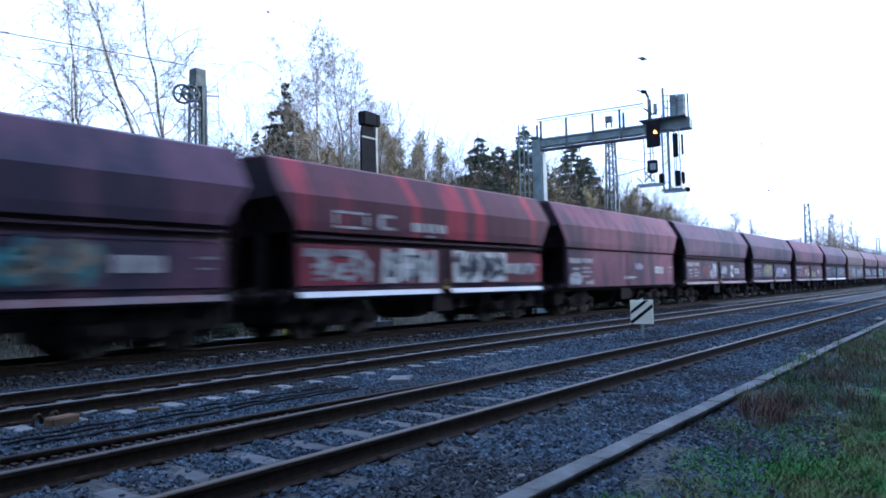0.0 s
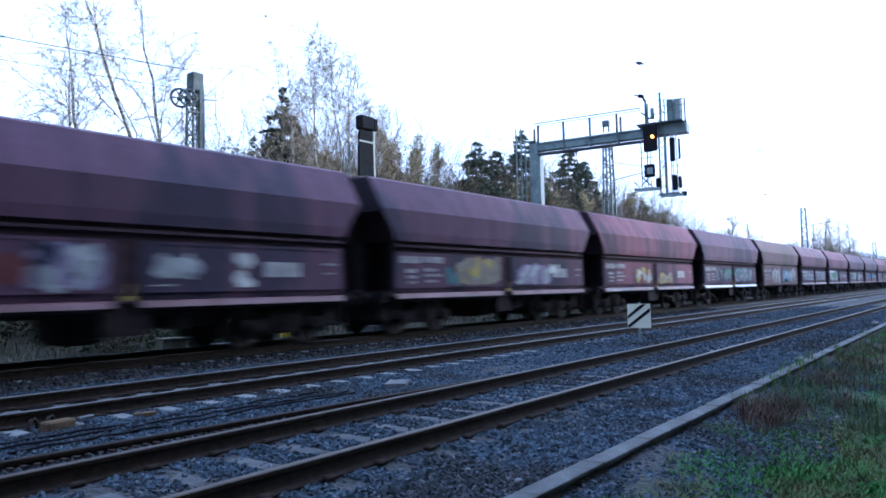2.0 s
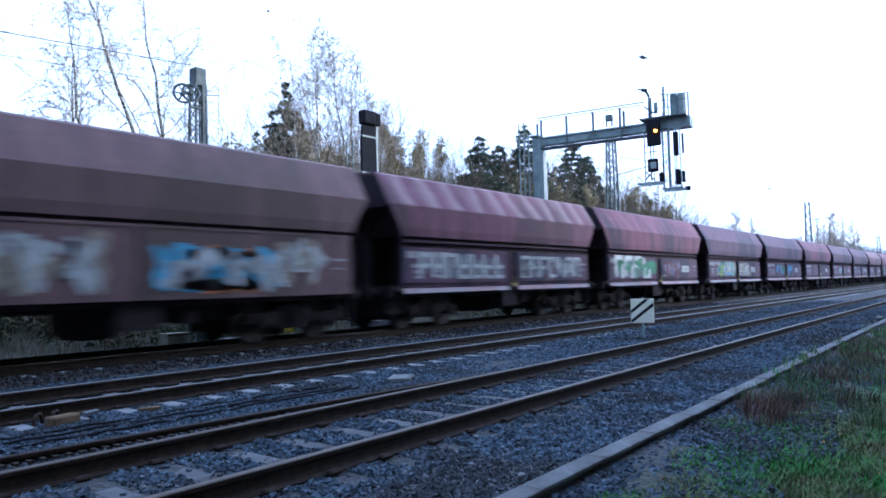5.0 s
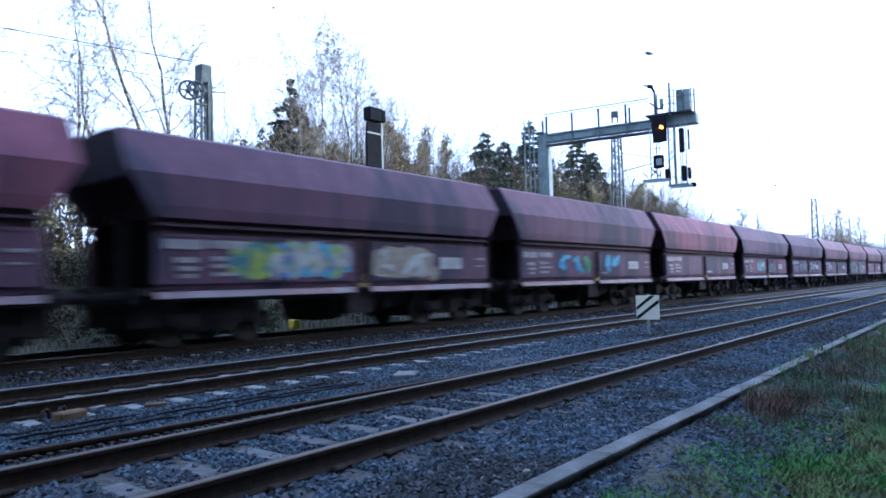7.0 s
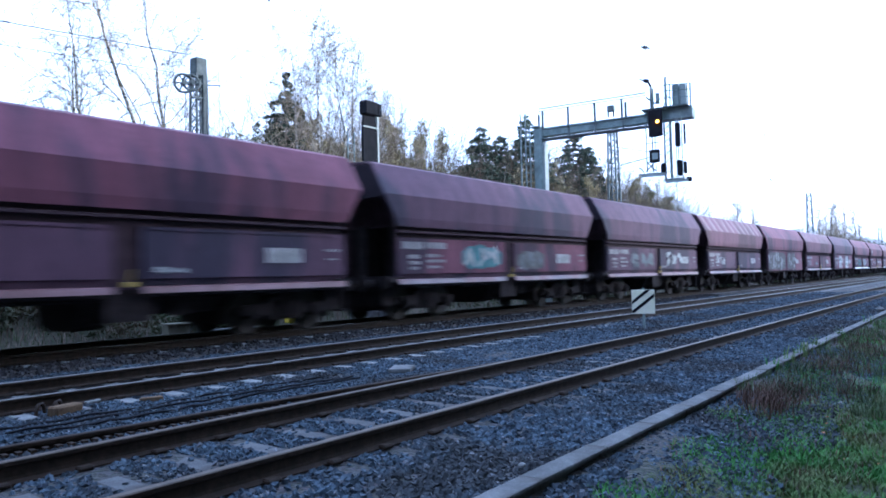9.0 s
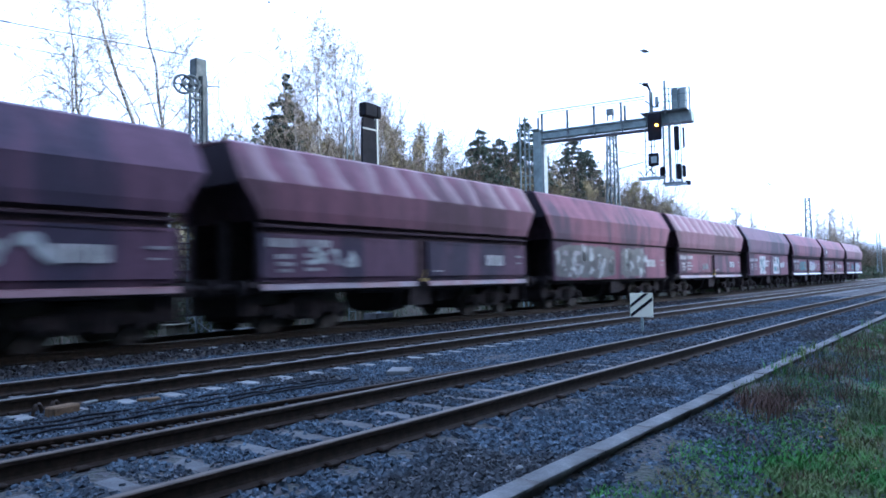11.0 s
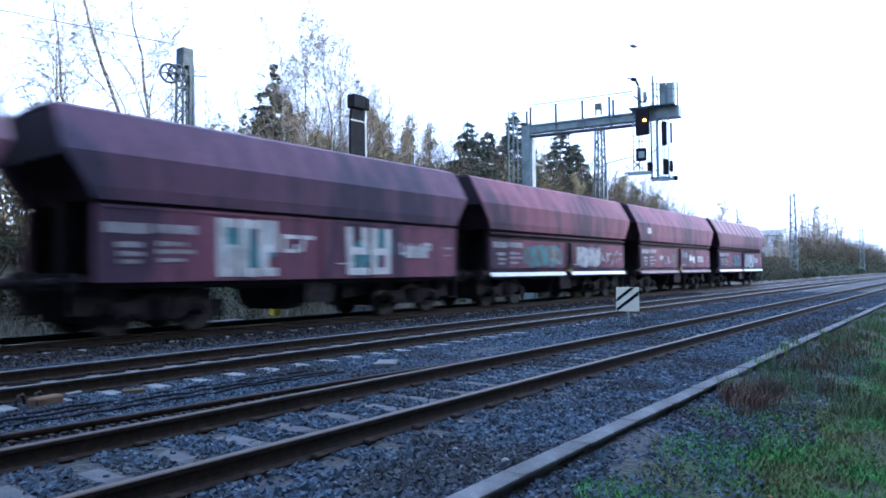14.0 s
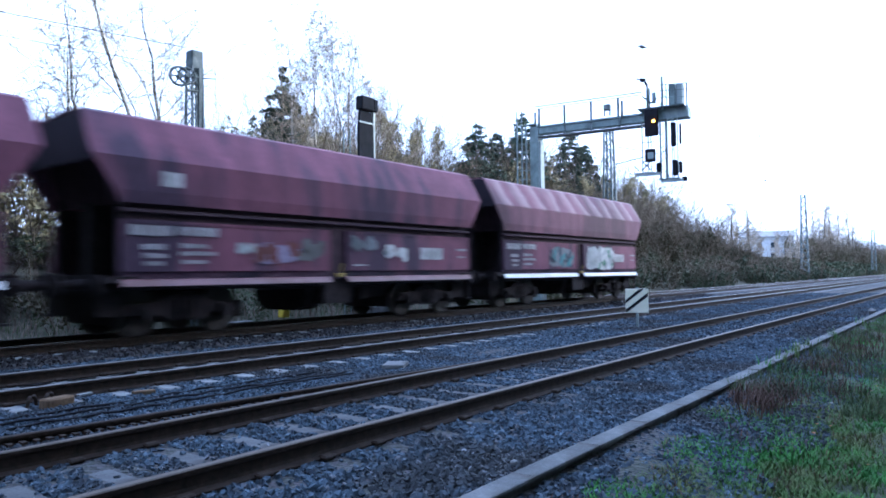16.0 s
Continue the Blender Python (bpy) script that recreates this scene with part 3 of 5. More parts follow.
def bogie_frame():
    bm = bmesh.new()
    for s in (-1, 1):
        y = s * 1.0
        outline = [(-1.25, 0.42), (-1.15, 0.62), (-0.55, 0.66), (-0.4, 0.78), (0.4, 0.78), (0.55, 0.66), (1.15, 0.62), (1.25, 0.42), (0.6, 0.42), (0.35, 0.28), (-0.35, 0.28), (-0.6, 0.42)]
        a = [bm.verts.new((x, y - 0.05, z)) for x, z in outline]
        b = [bm.verts.new((x, y + 0.05, z)) for x, z in outline]
        bm.faces.new(a), bm.faces.new(b[::-1])
        for i in range(len(a)):
            j = (i + 1) % len(a)
            bm.faces.new((a[i], b[i], b[j], a[j]))
        for x in (-0.9, 0.9):
            add_box(bm, x - 0.14, x + 0.14, y - 0.12, y + 0.12, 0.33, 0.6)
            add_rod(bm, (x, y - 0.17 * 1, 0.46), (x, y + 0.17, 0.46), 0.1, 10)
        for x in (-0.16, 0.0, 0.16):
            add_rod(bm, (x, y + 0.08 * s, 0.34), (x, y + 0.08 * s, 0.7), 0.06, 8)
    add_box(bm, -0.2, 0.2, -1.0, 1.0, 0.45, 0.85)
    bmesh.ops.recalc_face_normals(bm, faces=bm.faces)
    return bm


def brake_rigging():
    """Beams, rods and blocks in one sooty mass between the wheels."""
    bm = bmesh.new()
    add_box(bm, -1.47, 1.47, -0.55, 0.55, 0.30, 0.84)
    for x in (-1.45, -0.42, 0.42, 1.45):
        add_box(bm, x - 0.05, x + 0.05, -0.86, 0.86, 0.26, 0.62)
    return bm


def wheelset():
    bm = bmesh.new()
    add_rod(bm, (0, -0.98, 0), (0, 0.98, 0), 0.07, 10)
    for s in (-1, 1):
        add_rod(bm, (0, s * 0.69, 0), (0, s * 0.72, 0), 0.49, 28)
        add_rod(bm, (0, s * 0.72, 0), (0, s * 0.82, 0), 0.46, 28)
        add_rod(bm, (0, s * 0.82, 0), (0, s * 0.86, 0), 0.16, 12)
        for i in range(3):  # bolts and web ribs that show the turning
            a = 2 * math.pi * i / 3
            add_rod(bm, (0.1 * math.cos(a), s * 0.83, 0.1 * math.sin(a)), (0.38 * math.cos(a), s * 0.83, 0.38 * math.sin(a)), 0.02, 5)
    return bm


def buffer_mesh():
    bm = bmesh.new()
    add_rod(bm, (0, 0, 0), (0.32, 0, 0), 0.1, 12)
    add_rod(bm, (0.32, 0, 0), (0.52, 0, 0), 0.07, 12)
    add_rod(bm, (0.52, 0, 0), (0.57, 0, 0), 0.22, 18)
    return bm


def end_platform():
    bm = bmesh.new()
    add_box(bm, 5.0, 5.72, -1.35, 1.35, 1.04, 1.16)
    add_box(bm, 5.62, 5.74, -1.3, 1.3, 0.88, 1.2)
    add_box(bm, 5.05, 5.6, -1.0, 1.0, 0.42, 1.04)
    for y in (-1.28, -0.98):
        add_box(bm, 5.5, 5.54, y - 0.02, y + 0.02, 0.40, 1.04)
    add_box(bm, 5.36, 5.60, -1.32, -0.94, 0.38, 0.42)
    return bm


def end_ladder():
    bm = bmesh.new()
    for y in (-1.22, -0.86):
        add_rod(bm, (5.66, y, 1.16), (5.80, y, 3.6), 0.022, 6)
    for i in range(8):
        z = 1.4 + 0.28 * i
        add_rod(bm, (5.675 + 0.058 * (z - 1.4) / 2, -1.22, z), (5.675 + 0.058 * (z - 1.4) / 2, -0.86, z), 0.014, 5)
    return bm


def underframe():
    bm = bmesh.new()
    add_box(bm, -5.4, 5.4, -0.35, 0.35, 0.86, 1.02)
    for s in (-1, 1):
        add_box(bm, -5.4, 5.4, s * 1.2 - 0.06, s * 1.2 + 0.06, 0.9, 1.06)
    soften(bm, 0.01)
    return bm


def discharge_gear():
    bm = bmesh.new()
    prism(bm, [(-1.1, 0.95), (-0.85, 0.40), (-0.5, 0.30), (0.5, 0.30), (0.85, 0.40), (1.1, 0.95)], -0.65, -0.1)
    add_rod(bm, (-0.1, -0.9, 0.6), (0.55, -0.9, 0.6), 0.14, 12)
    add_rod(bm, (-2.2, -1.05, 0.86), (2.2, -1.05, 0.86), 0.035, 6)
    add_box(bm, 1.15, 1.5, -1.0, -0.6, 0.52, 0.9)
    add_box(bm, -0.34, 0.55, -1.26, 1.0, 0.46, 1.06)
    prism(bm, [(-0.9, 0.95), (-0.7, 0.55), (0.7, 0.55), (0.9, 0.95)], 0.55, 2.3)
    return bm


def lever():
    bm = bmesh.new()
    add_box(bm, -0.11, 0.11, -1.53, -1.43, 1.10, 1.19)
    add_rod(bm, (0, -1.5, 1.2), (0.06, -1.5, 1.42), 0.018, 6)
    soften(bm, 0.015)
    return bm


def lettering(y, bars):
    bm = bmesh.new()
    rng = random.Random(len(bars))
    for x0, x1, z0, z1 in bars:
        x = x0
        while x < x1 - 0.02:
            w = min(rng.uniform(0.06, 0.16), x1 - x)
            add_box(bm, x, x + w, y - 0.006, y, z0 + rng.uniform(0, 0.015), z1 - rng.uniform(0, 0.015))
            x += w + rng.uniform(0.008, 0.03)
    return bm


def graffiti(y, x0, x1, z0, z1, seed, fat, count):
    """Thick sprayed strokes, bent like letters, a few millimetres proud of the panel."""
    rng = random.Random(seed)
    bm = bmesh.new()
    step = (x1 - x0) / count
    for i in range(count):
        cx = x0 + step * (i + 0.5)
        for k in range(rng.choice((2, 3, 3))):
            pts = [Vector((cx + rng.uniform(-0.52, 0.52) * step, 0, rng.uniform(z0, z1))) for _ in range(4)]
            curve = []
            for j in range(9):
                t = j / 8
                a, b, c = pts[0].lerp(pts[1], t), pts[1].lerp(pts[2], t), pts[2].lerp(pts[3], t)
                curve.append(a.lerp(b, t).lerp(b.lerp(c, t), t))
            last = None
            off = y - 0.004 - 0.0015 * k - 0.0004 * i
            for j, p in enumerate(curve):
                d = (curve[min(j + 1, 8)] - curve[max(j - 1, 0)])
                d = d.normalized() if d.length > 1e-5 else Vector((1, 0, 0))
                side = Vector((-d.z, 0, d.x)) * fat * rng.uniform(0.75, 1.2) * (0.6 if j in (0, 8) else 1)
                u, v = p + side, p - side
                for q in (u, v):
                    q.z = min(max(q.z, z0 - 0.02), z1 + 0.02)
                    q.y = off
                row = (bm.verts.new(u), bm.verts.new(v))
                if last:
                    try:
                        bm.faces.new((last[0], row[0], row[1], last[1]))
                    except ValueError:
                        pass
                last = row
    return bm


def block_letters(y, x0, x1, z0, z1, seed, fat, count):
    """Angular letters of straight bars, each letter its own mix of stems and crossbars."""
    rng = random.Random(seed)
    bm = bmesh.new()
    step = (x1 - x0) / count
    layer = [0]

    def bar(xa, xb, za, zb, skew):
        layer[0] += 1
        d = y - 0.0004 * layer[0]
        bm.faces.new([bm.verts.new(p) for p in ((xa, d, za), (xb, d, za + rng.uniform(-0.02, 0.02)), (xb + skew, d, zb), (xa + skew, d, zb + rng.uniform(-0.02, 0.02)))])

    for i in range(count):
        a, b = x0 + step * (i + 0.06), x0 + step * (i + 0.92)
        skew = rng.uniform(-0.06, 0.08)
        bar(a, a + fat * 1.6, z0 + rng.uniform(0, 0.08), z1, skew)
        if rng.random() < 0.75:
            lo, hi = rng.choice(((0, 1), (0.45, 1), (0, 0.55)))
            bar(b - fat * 1.5, b, z0 + (z1 - z0) * lo, z0 + (z1 - z0) * hi, skew * 0.5)
        for level in rng.sample((0.0, 0.42, 0.84), rng.choice((1, 2, 2))):
            z = z0 + (z1 - z0) * level
            bar(a, b, z, z + fat * 1.4, 0)
    return bm


def sprayed_fill(y, x0, x1, z0, z1, seed):
    """A sprayed ground coat with an uneven, wavy outline."""
    bm = bmesh.new()
    n = max(8, int((x1 - x0) * 9))
    row = []
    for i in range(n + 1):
        x = x0 + (x1 - x0) * i / n
        round_off = 0.18 * (1 - min(1, 5 * min(i, n - i) / n))
        hi = z1 - round_off - 0.12 * (0.5 + noise.noise((x * 3.1, seed * 0.37, 1.0)))
        lo = z0 + round_off * 0.6 + 0.10 * (0.5 + noise.noise((x * 2.7, seed * 0.37, 6.0)))
        row.append((bm.verts.new((x, y, lo)), bm.verts.new((x + 0.04, y, hi))))
    for a, b in zip(row, row[1:]):
        bm.faces.new((a[0], b[0], b[1], a[1]))
    return bm


DATA = [(-5.22, -4.34, 1.92, 2.13), (-4.22, -3.36, 1.94, 2.13), (-4.98, -4.52, 1.66, 1.78), (-4.95, -4.5, 1.50, 1.60), (-4.93, -4.55, 1.36, 1.45), (-4.18, -3.6, 1.70, 1.80),
        (-4.2, -3.42, 1.55, 1.65), (-4.15, -3.62, 1.39, 1.48), (4.72, 5.22, 1.80, 1.88), (4.8, 5.15, 1.6, 1.66)]
PLATE = [(3.08, 3.44, 1.54, 1.88), (3.46, 3.64, 1.54, 1.88), (3.66, 4.05, 1.54, 1.88), (0.5, 0.95, 1.36, 1.41)]


def wagon(kind, upper, lower, flap_tone, sprays, label, logo=False, plates=True):
    """One bogie hopper wagon: origin at its middle on the rails, x along the train, y = -1.5 the side that shows."""
    top = new("hopper_wagon")
    tagged(top, label, "hopper wagon", "wagons of the coal train")

    def add(name, key, make, material, parent=top, tag=""):
        return finish(name, shared((name,) + key, make, [material]), material, parent, tag)

    shell = add("hopper", (upper.name,), hopper_shell, upper)
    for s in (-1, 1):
        e = add("end_wall", (), end_wall, SHADED_RECESS)
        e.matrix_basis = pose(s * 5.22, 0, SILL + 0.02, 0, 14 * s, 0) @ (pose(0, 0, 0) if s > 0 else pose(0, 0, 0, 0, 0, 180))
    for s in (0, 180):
        e = add("end_panel", (), end_panel, SHADED_END)
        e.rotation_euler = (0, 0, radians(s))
    add("inner_hopper", (), core_box, SOOT)
    for s in (-1, 1):
        add("end_pillar", (), end_pillar, SOOT).location = (s * 5.05, 0, 0)
        for y in (-1.25, 1.25):
            add("corner_post", (), corner_post, SOOT).location = (s * 5.3, y, 0)
            brace = add("corner_brace", (), corner_brace, SOOT)
            brace.matrix_basis = pose(s * 5.3, y, 0, 0, 0, 0 if s > 0 else 180)
    add("recess", (), side_recess, SHADED_RECESS)
    add("underframe", (), underframe, SOOT)
    add("discharge_gear", (), discharge_gear, SOOT)
    for s in (0, 180):
        p = add("end_platform", (), end_platform, SOOT)
        p.rotation_euler = (0, 0, radians(s))
        q = add("ladder", (), end_ladder, SHADED_RECESS)
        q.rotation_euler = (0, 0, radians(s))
    for x in (-1, 1):
        for y in (-0.875, 0.875):
            b = add("buffer", (), buffer_mesh, SOOT)
            b.matrix_basis = pose(x * 5.72, y, 1.02, 0, 0, 0 if x > 0 else 180)
    if kind == 1:
        y_panel = -1.432
        add("lip", (), lip, SHADED_RECESS)
        for x0, x1 in ((-5.38, -0.27), (0.27, 5.38)):
            add("door", (lower.name, x0), lambda a=x0, b=x1: door_panel(1.25, 2.22, a, b, -1.42, -1.40), lower)
            add("flap", (flap_tone, x0), lambda a=x0, b=x1: flap(a, b), FLAP[flap_tone])
            # dark paint on every wagon: this rail's shade put into its colour
            add("lower_rail", (x0,), lambda a=x0, b=x1: lower_rail(a, b), P["dark"])
            far = add("door", (lower.name, x0), lambda: None, lower)
            far.rotation_euler = (0, 0, math.pi)
        add("lever", (), lever, YELLOW, top, "yellow discharge lever")
    else:
        y_panel = -1.452
        for x0, x1 in ((-5.38, -0.03), (0.03, 5.38)):
            add("side_panel", (lower.name, x0), lambda a=x0, b=x1: door_panel(1.02, 2.44, a, b, -1.44, -1.44), lower)
            far = add("side_panel", (lower.name, x0), lambda: None, lower)
            far.rotation_euler = (0, 0, math.pi)
    if plates:
        add("lettering", (kind, 1), lambda: lettering(y_panel, DATA), FAINT, top, "unreadable white lettering")
        add("number_plate", (kind, 1), lambda: lettering(y_panel - 0.001, PLATE), MARK, top, "white plate of unreadable figures")
    if logo:
        bars = [(-4.35, -3.2, 2.98, 3.06), (-4.35, -4.25, 2.72, 2.97), (-3.3, -3.2, 2.72, 2.97), (-4.35, -3.2, 2.62, 2.70), (-2.75, -2.2, 2.96, 3.06), (-2.8, -2.65, 2.70, 3.0), (-2.75, -2.2, 2.64, 2.74),
                (-1.5, -1.05, 2.66, 2.92), (-0.9, -0.5, 2.66, 2.92), (-0.4, 0.0, 2.66, 2.92), (-0.9, -0.6, 2.52, 2.6)]
        add("emblem", (), lambda: lettering(-SIDE_Y - 0.012, bars), MARK, top, "faded pale emblem shapes")
    if "rust-coloured" in label:
        add("plate", (), lambda: lettering(-SIDE_Y - 0.008, [(-4.62, -4.48, 2.86, 3.16), (-4.47, -4.3, 2.86, 3.16), (-4.29, -4.2, 2.86, 3.16)]), MARK, top, "pale square plate")
    for i, (x0, x1, z0, z1, tones, fat, count) in enumerate(sprays):
        for j, tone in enumerate(tones.split()):
            if tone.startswith("="):
                tone = tone[1:]
                part("graffiti", sprayed_fill(y_panel - 0.003, x0, x1, z0, z1, hash_seed(label, i, j)), SPRAY[tone], top, "sprayed " + tone + " ground coat")
                continue
            if tone.startswith("#"):
                tone = tone[1:]
                part("graffiti", block_letters(y_panel - 0.005 - 0.006 * j, x0, x1, z0, z1, hash_seed(label, i, j), fat, count), SPRAY[tone], top, "sprayed " + tone + " block letters")
                continue
            bm = graffiti(y_panel - 0.004 - 0.006 * j, x0, x1, z0, z1, hash_seed(label, i, j), fat * (1.25 if j == 0 else 0.7), count)
            part("graffiti", bm, SPRAY[tone], top, "sprayed " + tone + " graffiti")
    for ob in top.children:
        if ob.name.split(".")[0] in ("lettering", "number_plate", "emblem", "graffiti", "plate"):
            ob["kind"] = "stuff"  # strokes and figures too small to pick apart
    for x in (-3.85, 3.85):
        bogie = add("bogie", (), bogie_frame, SOOT)
        bogie.location = (x, 0, 0)
        add("brake_rigging", (), brake_rigging, SOOT, bogie)
        for a in (-0.9, 0.9):
            w = add("wheelset", (), wheelset, WHEEL, bogie)
            w.location = (a, 0, 0.46)
            WHEELS.append((a, w))
    return top


def hash_seed(label, i, j):
    return sum(ord(c) * (k + 1) for k, c in enumerate(label)) + 31 * i + 7 * j


WHEELS = []
P = PAINT
FULL = (1.28, 2.18)
WAGONS = {
    -1: (1, P["dark"], P["dark"], "pale", [(-3.5, -0.4, *FULL, "=navy teal", 0.16, 4), (0.35, 1.7, 1.3, 2.18, "=navy teal", 0.15, 2), (1.3, 2.9, *FULL, "=moss teal sand", 0.15, 2)], "grimy dark hopper wagon with teal graffiti"),
    0: (1, RED_STREAKED, P["fresh"], "white", [(-4.9, -3.0, 1.3, 2.1, "pale", 0.06, 4), (-2.7, -0.4, 1.28, 2.18, "=navy #white pale", 0.12, 3), (0.35, 3.2, 1.28, 2.18, "=grey #white navy", 0.12, 4), (3.7, 5.0, 1.5, 1.9, "pale", 0.07, 3)], "dark hopper wagon with bright red streaks and pale graffiti"),
    1: (2, P["red"], P["red"], "pale", [(-5.3, -4.3, 1.06, 1.62, "=pale", 0.10, 2), (-3.9, -3.3, 1.1, 1.3, "pale", 0.05, 2), (0.8, 1.6, 1.7, 2.0, "lilac", 0.09, 2), (-0.5, 0.6, 1.32, 1.42, "pale", 0.035, 3)], "plain oxide red hopper wagon with smooth sides"),
    2: (1, P["dark"], P["dark"], "rosy", [(-2.9, -1.7, 1.4, 2.0, "=rust rust", 0.14, 2), (-1.7, -0.4, *FULL, "=lilac navy pale", 0.12, 2), (0.5, 1.5, 1.45, 2.0, "=pale pale", 0.10, 2), (2.3, 2.9, 1.35, 2.1, "white", 0.12, 1)], "grimy dark hopper wagon with scattered pale graffiti"),
    3: (1, P["dark"], P["dark"], "rosy", [(-3.2, -2.4, 1.3, 1.9, "teal", 0.10, 2), (-2.7, -0.4, *FULL, "=sand yellow sand", 0.15, 4), (0.6, 2.9, 1.26, 2.05, "=lilac pale", 0.11, 3), (2.8, 3.6, 1.7, 2.0, "white", 0.08, 2)], "grimy dark hopper wagon with yellow and pale graffiti"),
    4: (1, P["red"], P["red"], "pale", [(-2.1, -0.4, 1.26, 2.0, "yellow pale", 0.10, 3), (0.6, 2.2, 1.25, 1.75, "yellow sand", 0.11, 3)], "faded oxide red hopper wagon with yellow graffiti blots"),
    5: (1, P["dark"], P["dark"], "white", [(-3.4, -0.5, *FULL, "=navy grey", 0.13, 4), (-1.4, -0.4, 1.5, 2.1, "green", 0.13, 2), (0.35, 4.3, *FULL, "=teal pink pale grey", 0.13, 5)], "dark hopper wagon with teal and white graffiti"),
    6: (2, P["brown"], P["brown"], "pale", [(-3.0, -0.6, 1.15, 2.3, "sand pale", 0.16, 3), (0.3, 3.2, 1.12, 2.1, "=orange =sky sky pale", 0.16, 4), (3.0, 4.6, 1.2, 2.35, "sand pale", 0.1, 3), (-5.2, -4.2, 2.5, 2.8, "pale", 0.06, 2)], "brown smooth hopper wagon with a sky-blue graffiti block"),
    # 7, 14, 16, 20: "dusty" streaks are painted panel highlights; labels seed the graffiti
    7: (1, HIGHLIGHTED, P["dark"], "pale", [(-4.8, -0.5, 1.35, 2.1, "grey #pale", 0.08, 7), (0.5, 4.8, 1.35, 2.1, "#pale grey", 0.08, 7)], "dusty streaked hopper wagon with pale graffiti letters"),
    8: (1, P["red"], P["dark"], "pale", [(-4.9, -1.0, 1.28, 2.2, "=grey #white green", 0.15, 4), (-1.4, -0.4, 1.4, 2.1, "=green green", 0.13, 2), (0.5, 2.8, *FULL, "rust lilac", 0.08, 4)], "red topped hopper wagon with green and white graffiti"),
    9: (1, P["dark"], P["dark"], "pale", [(-3.8, -2.7, 1.3, 2.15, "=lime teal", 0.12, 2), (-2.9, -0.4, 1.3, 2.18, "=sky indigo lime pale", 0.13, 4), (0.35, 2.75, 1.26, 2.2, "=sand pale", 0.10, 2), (2.6, 3.0, 1.2, 1.7, "=sand", 0.1, 1)], "dark hopper wagon with colourful graffiti and a sand-coloured patch"),
    10: (1, P["dark"], P["dark"], "rosy", [(-2.9, -1.0, 1.35, 2.1, "blue sky", 0.11, 2), (-1.2, -0.4, 1.4, 2.0, "green", 0.10, 1), (0.6, 2.2, 1.4, 2.1, "blue sky", 0.10, 2)], "dark hopper wagon with two blue star graffiti"),
    11: (1, P["red"], P["dark"], "rosy", [(0.5, 1.2, 1.35, 1.45, "pale", 0.03, 2)], "red topped hopper wagon with plain dark doors"),
    12: (1, P["dark"], P["red"], "pale", [(-2.6, -0.5, 1.35, 2.1, "=teal pale", 0.10, 3), (0.4, 2.2, 1.3, 2.0, "=moss grey", 0.10, 3)], "dark hopper wagon with red doors and teal graffiti"),
    13: (1, P["dark"], P["dark"], "rosy", [(-3.0, -0.6, 1.4, 2.0, "grey", 0.12, 3), (0.8, 3.2, 1.4, 2.1, "pale", 0.08, 3)], "dark hopper wagon with faint grey graffiti"),
    14: (1, HIGHLIGHTED, P["dark"], "pale", [(-4.0, -2.4, 1.5, 2.0, "pale", 0.05, 3)], "dusty streaked hopper wagon with plain dark doors"),
    15: (2, P["red"], P["red"], "pale", [(-5.3, -0.3, 1.05, 2.4, "=moss pale moss", 0.14, 6), (0.3, 2.8, 1.05, 2.4, "=moss pale moss", 0.14, 4), (2.1, 3.1, 1.7, 2.1, "=pale pale", 0.08, 3)], "oxide red smooth hopper wagon with faded grey graffiti"),
    16: (1, HIGHLIGHTED, P["red"], "pale", [(-1.9, -1.0, 1.35, 1.75, "grey", 0.09, 2)], "oxide red hopper wagon with dusty roof streaks"),
    17: (2, P["dark"], P["red"], "pale", [(-2.9, -1.3, 1.1, 2.32, "teal #white", 0.13, 3), (-1.2, -0.2, 1.62, 2.0, "#white", 0.06, 2), (0.8, 2.5, 1.1, 2.3, "teal #white", 0.13, 2), (2.8, 4.2, 1.62, 1.95, "#pale", 0.05, 4)], "oxide red smooth hopper wagon with white block-letter graffiti"),
    18: (1, P["red"], P["red"], "white", [(-3.3, -0.5, 1.28, 2.12, "=teal moss", 0.12, 4), (-1.5, -0.5, 1.4, 2.0, "sand", 0.07, 2), (0.35, 0.9, 1.4, 2.1, "rust", 0.09, 1), (0.7, 2.9, 1.28, 2.12, "=lilac pale pale", 0.13, 4), (3.1, 4.7, 1.35, 2.0, "lilac rust", 0.09, 3)], "oxide red hopper wagon with grey-teal and pale graffiti"),
    19: (1, P["red"], P["red"], "rosy", [(-2.9, -2.4, 1.6, 1.85, "pale", 0.06, 2), (-2.5, -1.2, 1.36, 1.9, "=lilac rust", 0.12, 3), (-1.3, -0.4, 1.4, 2.0, "moss", 0.12, 2), (0.4, 1.3, 1.7, 2.1, "grey", 0.10, 2), (1.6, 2.5, 1.5, 1.9, "white", 0.10, 2)], "oxide red hopper wagon with rust-coloured and pale graffiti"),
    20: (1, HIGHLIGHTED, P["red"], "white", [(-2.4, -0.6, 1.3, 2.1, "=grey navy teal", 0.10, 3), (0.5, 1.6, 1.2, 2.15, "=pale pale", 0.12, 2), (1.4, 3.0, 1.2, 2.18, "=white green pale", 0.14, 3)], "last oxide red hopper wagon with streaked roof and pale green graffiti"),
}
TRAIN = {}
for number, (kind, upper, lower, tone, sprays, label) in WAGONS.items():
    TRAIN[number] = wagon(kind, upper, lower, tone, sprays, label, logo=number == 0)

PITCH, FIRST = 12.70, 21.94 - 6.0  # wagon spacing; where the middle of wagon 0 stands at the start


